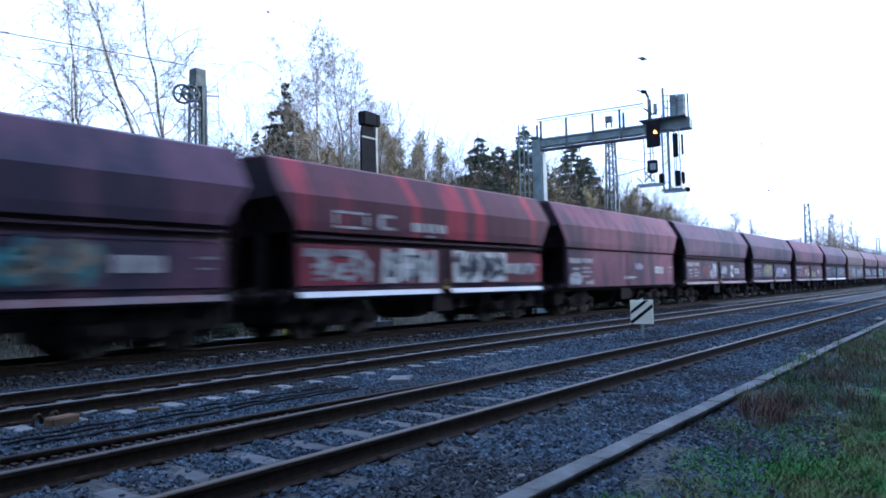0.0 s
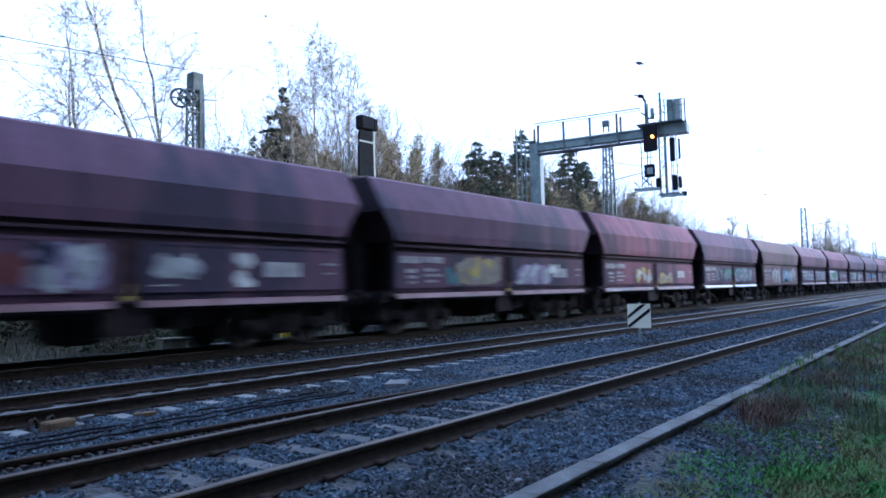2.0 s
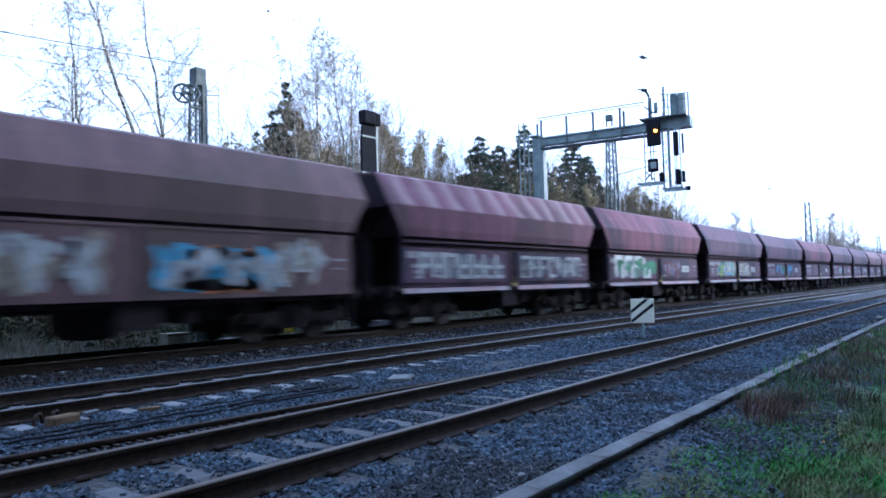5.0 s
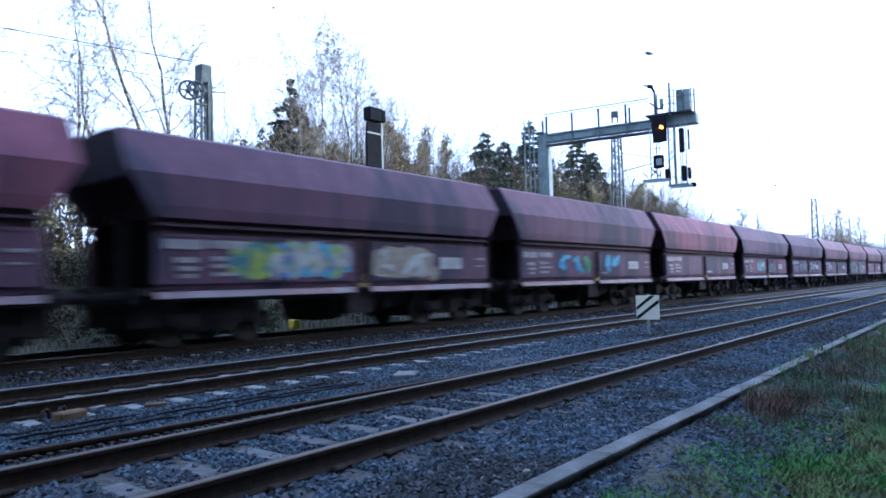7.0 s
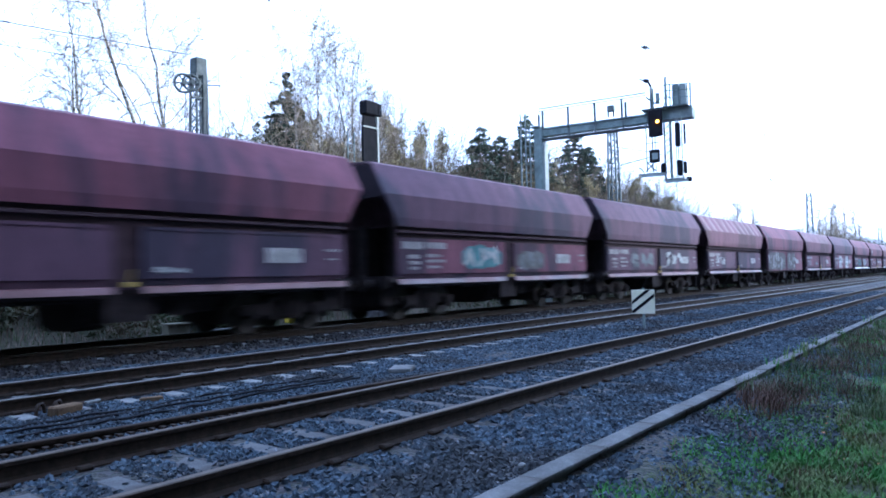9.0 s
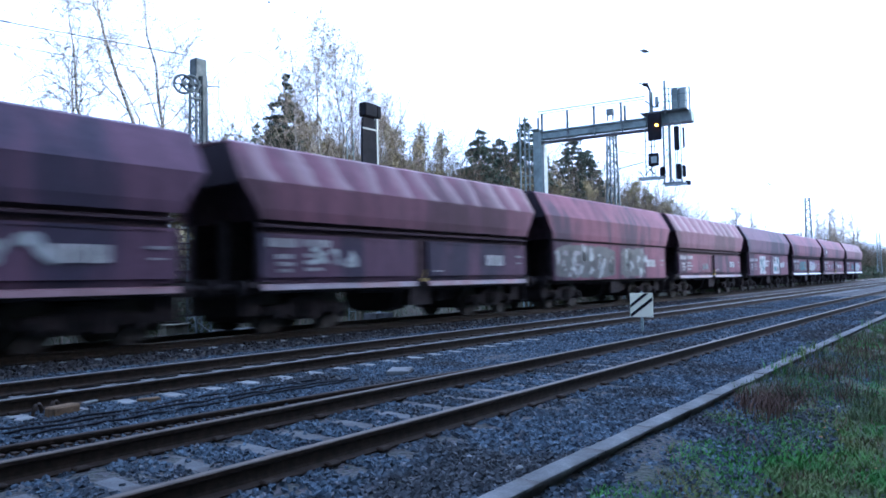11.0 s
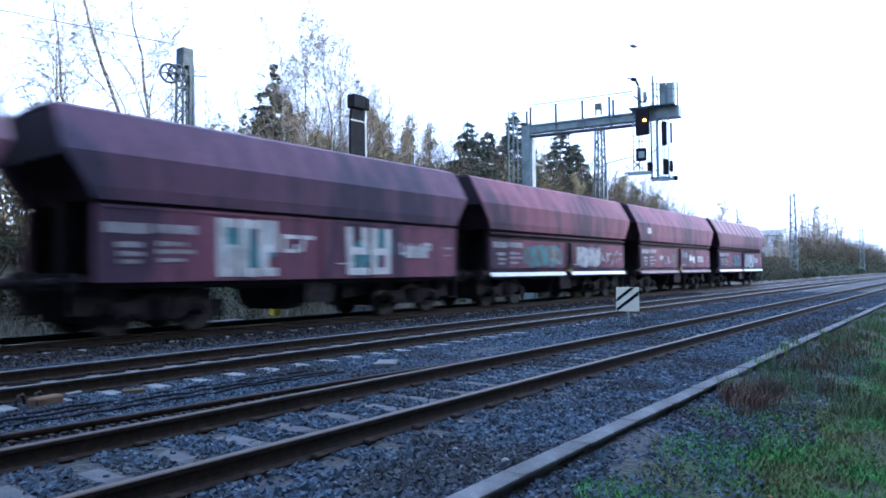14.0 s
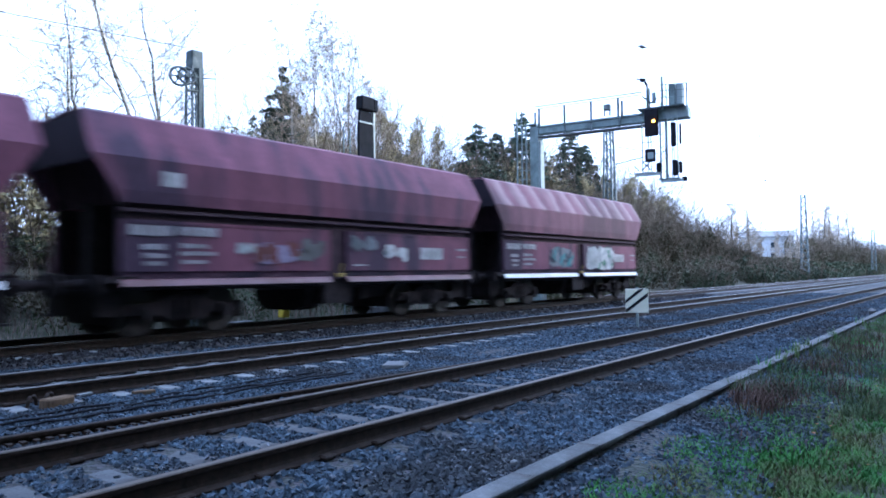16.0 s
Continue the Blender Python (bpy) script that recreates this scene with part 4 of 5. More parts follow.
def rolled(t):
    """How far the train has rolled by t seconds: it brakes gently."""
    return 0.22 + 17.506 * t - 0.0643 * t * t - 0.004471 * t ** 3


# ---- lineside equipment ----
def lattice(bm, x, y, z0, z1, w0, w1, step, r):
    """A square lattice mast that tapers from width w0 to w1."""
    def corner(sx, sy, z):
        w = w0 + (w1 - w0) * (z - z0) / (z1 - z0)
        return Vector((x + sx * w / 2, y + sy * w / 2, z))
    for sx in (-1, 1):
        for sy in (-1, 1):
            add_rod(bm, corner(sx, sy, z0), corner(sx, sy, z1), r * 1.5, 4)
    z, flip = z0, 1
    while z < z1 - 0.1:
        n = min(z + step, z1)
        for sx in (-1, 1):
            add_rod(bm, corner(sx, -flip, z), corner(sx, flip, n), r * 0.8, 4)
            add_rod(bm, corner(-flip, sx, z), corner(flip, sx, n), r * 0.8, 4)
        z, flip = n, -flip


def wheel_mast():
    top = new("catenary_mast")
    tagged(top, "grey lattice catenary mast with tensioning wheels", "mast", "catenary masts")
    bm = bmesh.new()
    lattice(bm, 10.86, 17.2, -0.45, 7.05, 0.46, 0.30, 0.34, 0.024)
    part("lattice_shaft", bm, MAST, top)
    bm = bmesh.new()
    add_box(bm, 10.69, 11.03, 17.03, 17.37, 6.98, 7.50)
    soften(bm, 0.02)
    part("cap", bm, MAST, top, "grey sheet cap")
    bm = bmesh.new()
    add_box(bm, 10.84, 10.94, 16.95, 17.03, 3.2, 7.0)
    soften(bm, 0.01)
    part("guide_channel", bm, MAST, top)
    for cx, cz, rr in ((10.26, 6.64, 0.25), (10.48, 6.70, 0.22)):
        bm = bmesh.new()
        add_ring(bm, (cx, 16.95, cz), (0.3, 1, 0), rr, 0.035)
        wheel = part("tension_wheel", bm, MAST, top)
        for i in range(6):
            a = math.pi * i / 3
            bm = bmesh.new()
            add_rod(bm, (cx, 16.95, cz), (cx + rr * math.cos(a) * 0.95, 16.95 - 0.28 * rr * math.cos(a), cz + rr * math.sin(a)), 0.02, 4)
            part("spoke", bm, MAST, wheel)
        bm = bmesh.new()
        add_rod(bm, (cx - 0.02, 16.85, cz), (cx + 0.02, 17.05, cz), 0.07, 8)
        part("hub", bm, MAST, wheel)
    bm = bmesh.new()
    add_rod(bm, (10.3, 16.95, 6.64), (10.9, 17.0, 6.75), 0.03, 6)
    add_rod(bm, (10.5, 16.95, 6.3), (10.9, 17.0, 6.35), 0.03, 6)
    add_rod(bm, (10.85, 17.0, 6.72), (11.4, 16.95, 6.80), 0.02, 5)
    for x in (10.3, 10.45):
        add_rod(bm, (x, 16.95, 4.2), (x, 16.95, 6.4), 0.008, 4)
    add_rod(bm, (10.45, 16.95, 3.2), (10.45, 16.95, 4.4), 0.09, 10)
    part("weight_gear", bm, MAST, top)


wheel_mast()


def plain_mast(x, y, z1, w, label):
    top = new("catenary_mast")
    tagged(top, label, "mast", "catenary masts")
    bm = bmesh.new()
    lattice(bm, x, y, ground_height(x, y) - 0.1, z1, w, w * 0.55, 0.55, 0.045)
    part("lattice_shaft", bm, MAST, top)
    bm = bmesh.new()
    add_rod(bm, (x, y - 0.2, z1 - 2.4), (x, y - 3.2, z1 - 2.0), 0.03, 6)
    add_rod(bm, (x, y - 0.2, z1 - 1.2), (x, y - 3.0, z1 - 1.95), 0.02, 6)
    part("bracket_arm", bm, MAST, top)


plain_mast(40.7, 18.5, 10.3, 0.75, "tall lattice catenary mast behind the signal gantry")
plain_mast(99.5, 18.5, 10.9, 0.9, "lattice catenary mast beside the bushes")
plain_mast(169.4, 18.5, 9.3, 0.9, "distant lattice catenary mast beside the line")
plain_mast(235.0, 18.5, 9.3, 0.9, "far lattice catenary mast beside the line")


def post_signal():
    top = new("railway_signal")
    tagged(top, "rear of a black railway signal on a post", "signal")
    bm = bmesh.new()
    add_box(bm, 17.22, 17.84, 16.95, 17.30, 7.02, 7.50)
    soften(bm, 0.03)
    part("upper_housing", bm, BLACK, top)
    bm = bmesh.new()
    add_box(bm, 17.845, 18.06, 16.98, 17.28, 7.04, 7.48)
    soften(bm, 0.03)
    part("hood", bm, BLACK, top)
    bm = bmesh.new()
    prism(bm, [(-0.36, 0), (0.36, 0), (0.36, 1.05), (0.30, 1.62), (-0.26, 1.62), (-0.34, 1.05)], -0.05, 0.05)
    ob = part("shield", bm, BLACK, top)
    ob.matrix_basis = pose(17.52, 17.1, 5.35, 0, 0, 90)
    bm = bmesh.new()
    add_box(bm, 17.86, 17.96, 17.05, 17.15, 0.0, 7.02)
    soften(bm, 0.01)
    part("post", bm, GALV_PALE, top, "pale steel post")
    bm = bmesh.new()
    add_box(bm, 17.15, 17.88, 17.02, 17.045, 6.55, 6.60, pose(0, 0, 0))
    part("strap", bm, GALV_PALE, top)
    bm = bmesh.new()
    add_box(bm, 16.9, 18.1, 16.8, 17.4, 5.20, 5.26)
    part("platform", bm, GALV, top)
    bm = bmesh.new()
    for x in (16.55, 16.85):
        add_rod(bm, (x, 17.2, -0.4), (x, 17.2, 6.3), 0.02, 6)
    for i in range(20):
        add_rod(bm, (16.55, 17.2, 0.2 + 0.3 * i), (16.85, 17.2, 0.2 + 0.3 * i), 0.012, 5)
    part("ladder", bm, GALV, top)
    bm = bmesh.new()
    prism(bm, [(16.7, -0.6), (17.5, -0.6), (17.4, 0.1), (16.8, 0.1)], 17.45, 18.3)
    part("foundation", bm, CONCRETE, top)


post_signal()


def gantry():
    """Cantilever gantry in its own space: x along the beam from the post, y away from the approaching train's view."""
    top = new("signal_gantry")
    tagged(top, "grey-green cantilever signal gantry with walkway over the tracks", "signal gantry")

    def box(name, material, x0, x1, y0, y1, z0, z1, parent=top, soft=0.012, label=""):
        bm = bmesh.new()
        add_box(bm, x0, x1, y0, y1, z0, z1)
        if soft:
            soften(bm, soft)
        return part(name, bm, material, parent, label)

    def rods(name, material, bars, sides=6, parent=top):
        bm = bmesh.new()
        for a, b, rad in bars:
            add_rod(bm, a, b, rad, sides)
        return part(name, bm, material, parent)

    # post with its cover plate and cable ladder
    box("post", GALV, -0.42, 0.0, -0.05, 0.5, -0.5, 8.2)
    box("cap_plate", GALV, -0.46, 0.06, -0.1, 0.55, 8.205, 8.26)
    box("cover_plate", GALV_PALE, 0.005, 0.24, -0.02, 0.42, -0.5, 7.42, label="pale steel cover plate")
    for x in (-0.9, -0.66, -0.44):
        rods("ladder_upright", GALV, [((x, -0.12, -0.3), (x, -0.12, 8.9 if x < -0.6 else 8.2), 0.034)])
    for i in range(20):
        z = 0.3 + 0.42 * i
        rods("rung", GALV, [((-0.9, -0.12, z), (-0.44, -0.12, z), 0.020)], 5)
    # beam: a box girder with flanges and stiffeners
    box("beam", GALV, -0.02, 5.0, 0.0, 0.42, 7.74, 8.14)
    box("upper_flange", GALV, -0.03, 5.05, -0.05, 0.47, 8.145, 8.20)
    box("lower_flange", MAST, -0.03, 5.05, -0.05, 0.47, 7.68, 7.735)
    for x in (1.29, 2.54, 3.80):
        box("stiffener", MAST, x - 0.045, x + 0.045, -0.035, -0.003, 7.74, 8.14, soft=0.006)
    # walkway rail
    for x, z1 in ((-0.14, 8.88), (0.05, 9.03), (1.29, 9.02), (2.54, 9.05), (3.76, 9.05), (3.93, 8.88)):
        box("rail_post", MAST, x - 0.05, x + 0.05, -0.06, 0.0, 8.205, z1, soft=0.008)
    for z, rad in ((9.03, 0.030), (8.92, 0.020)):
        rods("handrail", GALV_PALE, [((0.0, -0.07, z), (4.97, -0.07, z), rad)])
    box("cabinet", MAST, 3.24, 3.54, -0.05, 0.2, 8.46, 8.72)
    for x in (3.27, 3.51):
        box("cabinet_leg", MAST, x - 0.03, x + 0.03, 0.02, 0.1, 8.205, 8.455, soft=0)
    # wide end section with the caged cabinets
    box("end_beam", GALV, 5.05, 6.86, -0.15, 0.5, 7.74, 8.17)
    box("end_kick_plate", GALV_PALE, 5.95, 6.88, -0.19, -0.155, 7.72, 8.18, soft=0.006)
    first = len(top.children)
    box("end_platform", MAST, 4.86, 6.75, -0.55, 0.55, 8.175, 8.215, soft=0)
    for x0, x1, z1, mt in ((6.12, 6.38, 9.12, GALV), (6.41, 6.68, 9.10, GALV_PALE)):
        cab = box("cabinet", mt, x0, x1, -0.35, 0.1, 8.22, z1, label="tall pale equipment cabinet")
        box("door_seam", MAST, x0 + 0.02, x0 + 0.05, -0.357, -0.352, 8.26, z1 - 0.04, cab, 0)
    for x, z0, z1, rad in ((5.91, 8.2, 9.2, 0.03), (6.88, 7.72, 9.06, 0.035), (6.75, 8.2, 9.08, 0.022), (6.06, 8.2, 9.15, 0.025)):
        rods("cage_upright", GALV, [((x, -0.5, z0), (x, -0.5, z1), rad)])
    for z in (8.55, 8.85, 9.1):
        rods("cage_rail", GALV, [((5.75, -0.5, z + 0.03), (6.88, -0.5, z - 0.05), 0.018)])
    rods("mast_tube", GALV_PALE, [((5.73, -0.4, 8.2), (5.73, -0.4, 9.58), 0.055), ((5.72, -0.4, 8.9), (5.95, -0.45, 8.6), 0.02), ((5.73, -0.4, 8.6), (5.60, -0.45, 8.25), 0.02)], 8)
    # first signal and its hanger
    rods("mast_tube", MAST, [((5.12, -0.4, 8.2), (5.12, -0.4, 9.35), 0.05)], 8)
    box("panel", GALV, 5.08, 5.22, -0.36, -0.30, 8.25, 9.2)
    box("panel", GALV_PALE, 5.30, 5.46, -0.36, -0.30, 8.5, 8.98)
    rods("bracket", MAST, [((5.05, -0.4, 8.75), (5.42, -0.4, 8.42), 0.035), ((5.42, -0.4, 8.42), (5.66, -0.4, 8.6), 0.025)])
    bm = bmesh.new()
    add_rod(bm, (4.82, -0.45, 9.54), (5.02, -0.45, 9.45), 0.03, 8)
    add_rod(bm, (5.0, -0.45, 9.46), (5.2, -0.45, 9.40), 0.085, 10)
    add_rod(bm, (5.16, -0.45, 9.42), (5.26, -0.42, 9.18), 0.05, 8)
    part("floodlight", bm, BLACK, top, "small dark floodlight on the mast")
    head = box("signal_head", BLACK, 4.95, 5.52, -0.75, -0.6, 7.14, 8.28, soft=0.04, label="black signal head with a lit orange lamp")
    bm = bmesh.new()
    add_rod(bm, (5.34, -0.755, 7.74), (5.34, -0.80, 7.74), 0.062, 16)
    part("lens", bm, LAMP, head, "glowing orange lens")
    bm = bmesh.new()
    add_ring(bm, (5.34, -0.80, 7.74), (0, 1, 0), 0.10, 0.016)
    part("hood", bm, BLACK, head)
    for x, rad in ((5.03, 0.028), (5.28, 0.03), (5.40, 0.022)):
        rods("hanger", GALV_PALE, [((x, -0.5, 5.5), (x, -0.5, 7.7), rad)])
    for z in (5.95, 6.75, 7.0):
        rods("crossbar", GALV, [((5.0, -0.5, z), (5.55, -0.5, z), 0.02)])
    ind = box("speed_indicator", BLACK, 4.94, 5.36, -0.72, -0.55, 6.06, 6.60, soft=0.03)
    box("indicator_face", GALV_PALE, 5.06, 5.30, -0.728, -0.722, 6.18, 6.45, ind, 0)
    rods("brace", MAST, [((4.98, -0.5, 5.55), (5.40, -0.5, 5.98), 0.028), ((5.40, -0.5, 5.55), (5.02, -0.5, 5.95), 0.028)])
    box("foot_grating", MAST, 4.78, 5.68, -0.85, -0.2, 5.38, 5.43, soft=0)
    box("toe_board", GALV_PALE, 4.76, 5.70, -0.88, -0.855, 5.37, 5.50, soft=0)
    rods("brace", MAST, [((4.78, -0.86, 5.72), (4.95, -0.6, 5.5), 0.02)])
    # lattice hanger between the two signals
    for x in (5.60, 5.83):
        rods("lattice_leg", GALV, [((x, -0.3, 5.3), (x, -0.3, 7.72), 0.04)])
    for i in range(8):
        z = 5.4 + 0.28 * i
        rods("lattice_brace", GALV_PALE, [((5.60, -0.3, z), (5.83, -0.3, z + 0.28), 0.020)], 5)
        rods("lattice_brace", GALV_PALE, [((5.83, -0.3, z), (5.60, -0.3, z + 0.28), 0.014)], 5)
    box("junction_box", BLACK, 5.58, 5.80, -0.45, -0.35, 5.40, 5.85)
    # second signal, its ladder and foot board
    box("signal_board", BLACK, 6.00, 6.21, -0.7, -0.58, 6.62, 7.62, soft=0.03)
    box("signal_board", BLACK, 6.34, 6.42, -0.66, -0.58, 6.70, 7.55, soft=0.02)
    for x in (6.06, 6.24, 6.32, 6.47):
        rods("hanger", GALV_PALE, [((x, -0.45, 5.1), (x, -0.45, 7.72), 0.024)])
    for i in range(9):
        z = 5.3 + 0.27 * i
        rods("rung", GALV_PALE, [((6.24, -0.46, z), (6.47, -0.46, z), 0.013)], 5)
    box("signal_housing", BLACK, 6.06, 6.24, -0.7, -0.5, 5.42, 6.06, soft=0.03)
    box("signal_housing", BLACK, 6.30, 6.42, -0.68, -0.5, 5.5, 5.98, soft=0.03)
    box("foot_grating", MAST, 5.74, 6.58, -0.8, -0.15, 5.08, 5.13, soft=0)
    box("toe_board", GALV_PALE, 5.72, 6.60, -0.83, -0.805, 5.06, 5.17, soft=0)
    box("signal_housing", BLACK, 6.42, 6.62, -0.78, -0.6, 5.14, 5.32, soft=0.02)
    rods("brace", MAST, [((5.85, -0.3, 5.55), (6.2, -0.45, 5.15), 0.02), ((5.85, -0.3, 6.3), (6.06, -0.45, 6.5), 0.018)])
    for ob in top.children[first:]:
        hung = ob.name.split(".")[0] in ("signal_head", "speed_indicator", "signal_board", "signal_housing")
        ob.location = (0.24, 0, -0.17) if hung else (0.14, 0, -0.10)
    top.matrix_basis = pose(28.1, 16.4, -0.07, 0, 0, -82)


gantry()


def stripe_board():
    top = new("trackside_board")
    tagged(top, "small cream trackside board with two black diagonal stripes", "sign")
    bm = bmesh.new()
    add_box(bm, -0.012, 0.012, -0.29, 0.29, 0.18, 0.80)
    soften(bm, 0.006)
    part("panel", bm, BOARD, top)
    for k in (0.0, 0.235):
        bm = bmesh.new()
        pts = [(0.28, 0.19 + k + 0.0), (0.28, 0.28 + k), (-0.28 if k == 0 else -0.28, 0.66 + k * 0.5), (-0.28, 0.57 + k * 0.5)]
        if k:
            pts = [(0.28, 0.42), (0.28, 0.51), (-0.07, 0.79), (-0.19, 0.79)]
        else:
            pts = [(0.28, 0.195), (0.24, 0.195), (-0.28, 0.60), (-0.28, 0.70), (0.28, 0.26)]
        v = [bm.verts.new((-0.016, y, z)) for y, z in pts]
        bm.faces.new(v)
        bmesh.ops.solidify(bm, geom=list(bm.faces), thickness=0.003)
        part("stripe", bm, BLACK, top, "black diagonal stripe")
    bm = bmesh.new()
    add_box(bm, 0.015, 0.055, -0.03, 0.03, -0.25, 0.84)
    soften(bm, 0.006)
    part("post", bm, GALV, top)
    top.matrix_basis = pose(17.25, 7.15, 0.0, 0, 0, 12)


stripe_board()


def loose_rail():
    me = rail_mesh("loose_rail", -14, 11.7)
    me.materials.append(RAIL_SIDE)
    me.materials.append(RAIL_SIDE)
    ob = finish("loose_rail", me, None)
    ob.matrix_basis = pose(0, 6.86, -0.10, 0, 0, math.degrees(math.atan2(-0.9, 11.7)))
    tagged(ob, "rusty disused rail lying beside the siding", "rail")
    bm = bmesh.new()
    for i in range(84):
        x = 2.2 + 0.105 * i
        y = 6.86 - x * 0.9 / 11.7
        add_box(bm, x - 0.022, x + 0.022, y - 0.13, y - 0.05, -0.24, -0.15)
    rack = part("rail_chairs", bm, RAIL_SIDE)
    tagged(rack, "row of small rusty rail chairs on the ballast", "rail chair", kind="stuff")


loose_rail()


def trackside_clutter():
    def lump(name, label, category, size, at, material, turn=0, tilt=0):
        bm = bmesh.new()
        add_box(bm, -size[0] / 2, size[0] / 2, -size[1] / 2, size[1] / 2, 0, size[2])
        soften(bm, min(size) * 0.15)
        ob = part(name, bm, material)
        ob.matrix_basis = pose(*at, tilt, 0, turn)
        tagged(ob, label, category)
    ochre = surf("weathered_ochre_wood", (0.09, 0.06, 0.035), (0.16, 0.11, 0.065), 5, 0.85, 0.3, 0, (1, 6, 1), 40)
    lump("cable_cover", "flat pale concrete cable cover on the ballast", "cover", (0.5, 0.34, 0.06), (8.1, 7.3, -0.19), PALE_CONCRETE, 32)
    lump("wooden_block", "weathered brown wooden block beside the rail", "block", (0.34, 0.16, 0.12), (3.5, 8.25, -0.2), ochre, 14)
    lump("slat", "short pale slat lying on the ballast", "slat", (0.2, 0.05, 0.02), (3.86, 8.38, -0.12), PALE_CONCRETE, 20, 4)
    lump("wooden_block", "small weathered brown wooden block on the ballast", "block", (0.26, 0.1, 0.06), (4.5, 8.22, -0.2), ochre, -15)
    for x, y in ((3.32, 8.46), (3.52, 8.50)):
        arch = [(0.09 * math.cos(a), 0, 0.13 * math.sin(a) - 0.02) for a in (math.pi * k / 8 for k in range(9))]
        ob = finish("steel_hoop", pipe("steel_hoop", arch, 0.022, 6), RAIL_SIDE)
        ob.matrix_basis = pose(x, y, -0.17, 0, 0, 40)
        tagged(ob, "rusty steel hoop standing in the ballast", "hoop", "hoops beside the rail")
    for x, y, s in ((8.47, 1.77, 0.035), (9.05, 1.45, 0.03), (13.2, 2.62, 0.06), (24.6, 2.78, 0.11), (4.15, 2.64, 0.028), (14.8, 4.6, 0.07)):
        bm = bmesh.new()
        bmesh.ops.create_icosphere(bm, subdivisions=2, radius=s)
        for v in bm.verts:
            v.co *= 1 + 0.3 * noise.noise(v.co * 20 + Vector((x, y, 0)))
            v.co.z *= 0.7
        ob = part("pale_stone", bm, PALE_CONCRETE)
        ob.location = (x, y, (-0.08 if 2.55 < y < 3 else ground_height(x, y)) + s * 0.5)
        tagged(ob, "loose pale stone lying beside the track", "stone", "pale stones")
    for i in range(3):
        line = []
        rng = random.Random(40 + i)
        x, y = 2.5, 7.9 - 0.25 * i
        px = (x, y, -0.17)
        for k in range(26):
            q = (px[0] + 0.18, px[1] + rng.uniform(-0.03, 0.02), -0.185 + rng.uniform(0, 0.03))
            line.append(q)
            px = q
        ob = finish("cable", pipe("cable", line, 0.014, 5), BLACK)
        tagged(ob, "thin black cable lying on the ballast", "cable", "ground cables")


trackside_clutter()


def yellow_marker():
    top = new("track_magnet")
    tagged(top, "small yellow trackside box on a short post", "marker")
    bm = bmesh.new()
    add_box(bm, -0.13, 0.13, -0.12, 0.12, 0.28, 0.55)
    soften(bm, 0.03)
    part("box", bm, surf("bright_yellow_enamel", (0.62, 0.50, 0.04), (0.80, 0.66, 0.06), 6, 0.5, 0.05), top, "bright yellow box")
    bm = bmesh.new()
    add_rod(bm, (0, 0, -0.30), (0, 0, 0.28), 0.05, 8)
    part("post", bm, MAST, top)
    top.location = (12.9, 15.9, -0.24)


yellow_marker()


def lineside_box():
    top = new("cable_cabinet")
    tagged(top, "low cream concrete cable cabinet beyond the train's track", "cabinet")
    cream = surf("cream_concrete", (0.126, 0.123, 0.090), (0.174, 0.168, 0.126), 4, 0.8, 0.2, 0, (1, 1, 1), 30, (0.090, 0.090, 0.066), 1.5)
    bm = bmesh.new()
    add_box(bm, 9.82, 10.44, 17.05, 17.4, -0.5, 0.14)
    soften(bm, 0.02)
    part("body", bm, cream, top)
    bm = bmesh.new()
    add_box(bm, 9.79, 10.47, 17.02, 17.43, 0.143, 0.18)
    soften(bm, 0.01)
    part("lid", bm, cream, top)
    slab = new("cable_trough")
    tagged(slab, "pale concrete cable trough beyond the train's track", "trough")
    for i in range(3):
        bm = bmesh.new()
        add_box(bm, 11.1 + 0.5 * i, 11.59 + 0.5 * i, 16.9, 17.2, -0.5, -0.06)
        soften(bm, 0.012)
        part("trough_cover", bm, PALE_CONCRETE, slab)


lineside_box()


def overhead_line():
    wires = new("overhead_wires")
    tagged(wires, "thin overhead wires with small insulators", "wire")
    for name, a, b, r in (("wire", (-20, 17.0, 6.0), (10.4, 17.0, 7.47), 0.012), ("wire", (-20, 17.0, 5.7), (10.3, 17.0, 6.9), 0.008),
                          ("cross_wire", (28.9, 17.4, 10.9), (28.9, 2.0, 11.05), 0.003), ("cross_wire", (9.2, 17.0, 7.2), (9.2, 2.0, 6.9), 0.002)):
        a, b = Vector(a), Vector(b)
        pts = [a.lerp(b, i / 12) - Vector((0, 0, 0.25 * math.sin(math.pi * i / 12) * (b - a).length / 30)) for i in range(13)]
        me = pipe(name, pts, r, 5)
        finish(name, me, WIRE, wires)
    for x, y, z, s in ((28.9, 11.5, 10.98, 0.22), (8.9, 11.5, 7.03, 0.06), (9.57, 11.5, 7.02, 0.04), (46.5, 11.0, 9.7, 0.2), (68.7, 9.5, 13.3, 0.35), (76.5, 9.5, 14.7, 0.35), (52.0, 12.0, 7.45, 0.14)):
        bm = bmesh.new()
        if s in (0.2, 0.35):
            add_rod(bm, (0, 0, -s), (0, 0, s), 0.022, 6)
        else:
            add_rod(bm, (-s * 0.3, -s, -s * 0.45), (s * 0.3, s, s * 0.45), s * 0.16, 8)
            add_rod(bm, (0, -s * 0.35, -s * 0.18), (0, s * 0.35, s * 0.18), s * 0.36, 8)
        ob = part("insulator", bm, WIRE, wires, "small dark insulator")
        ob.location = (x, y, z)


overhead_line()


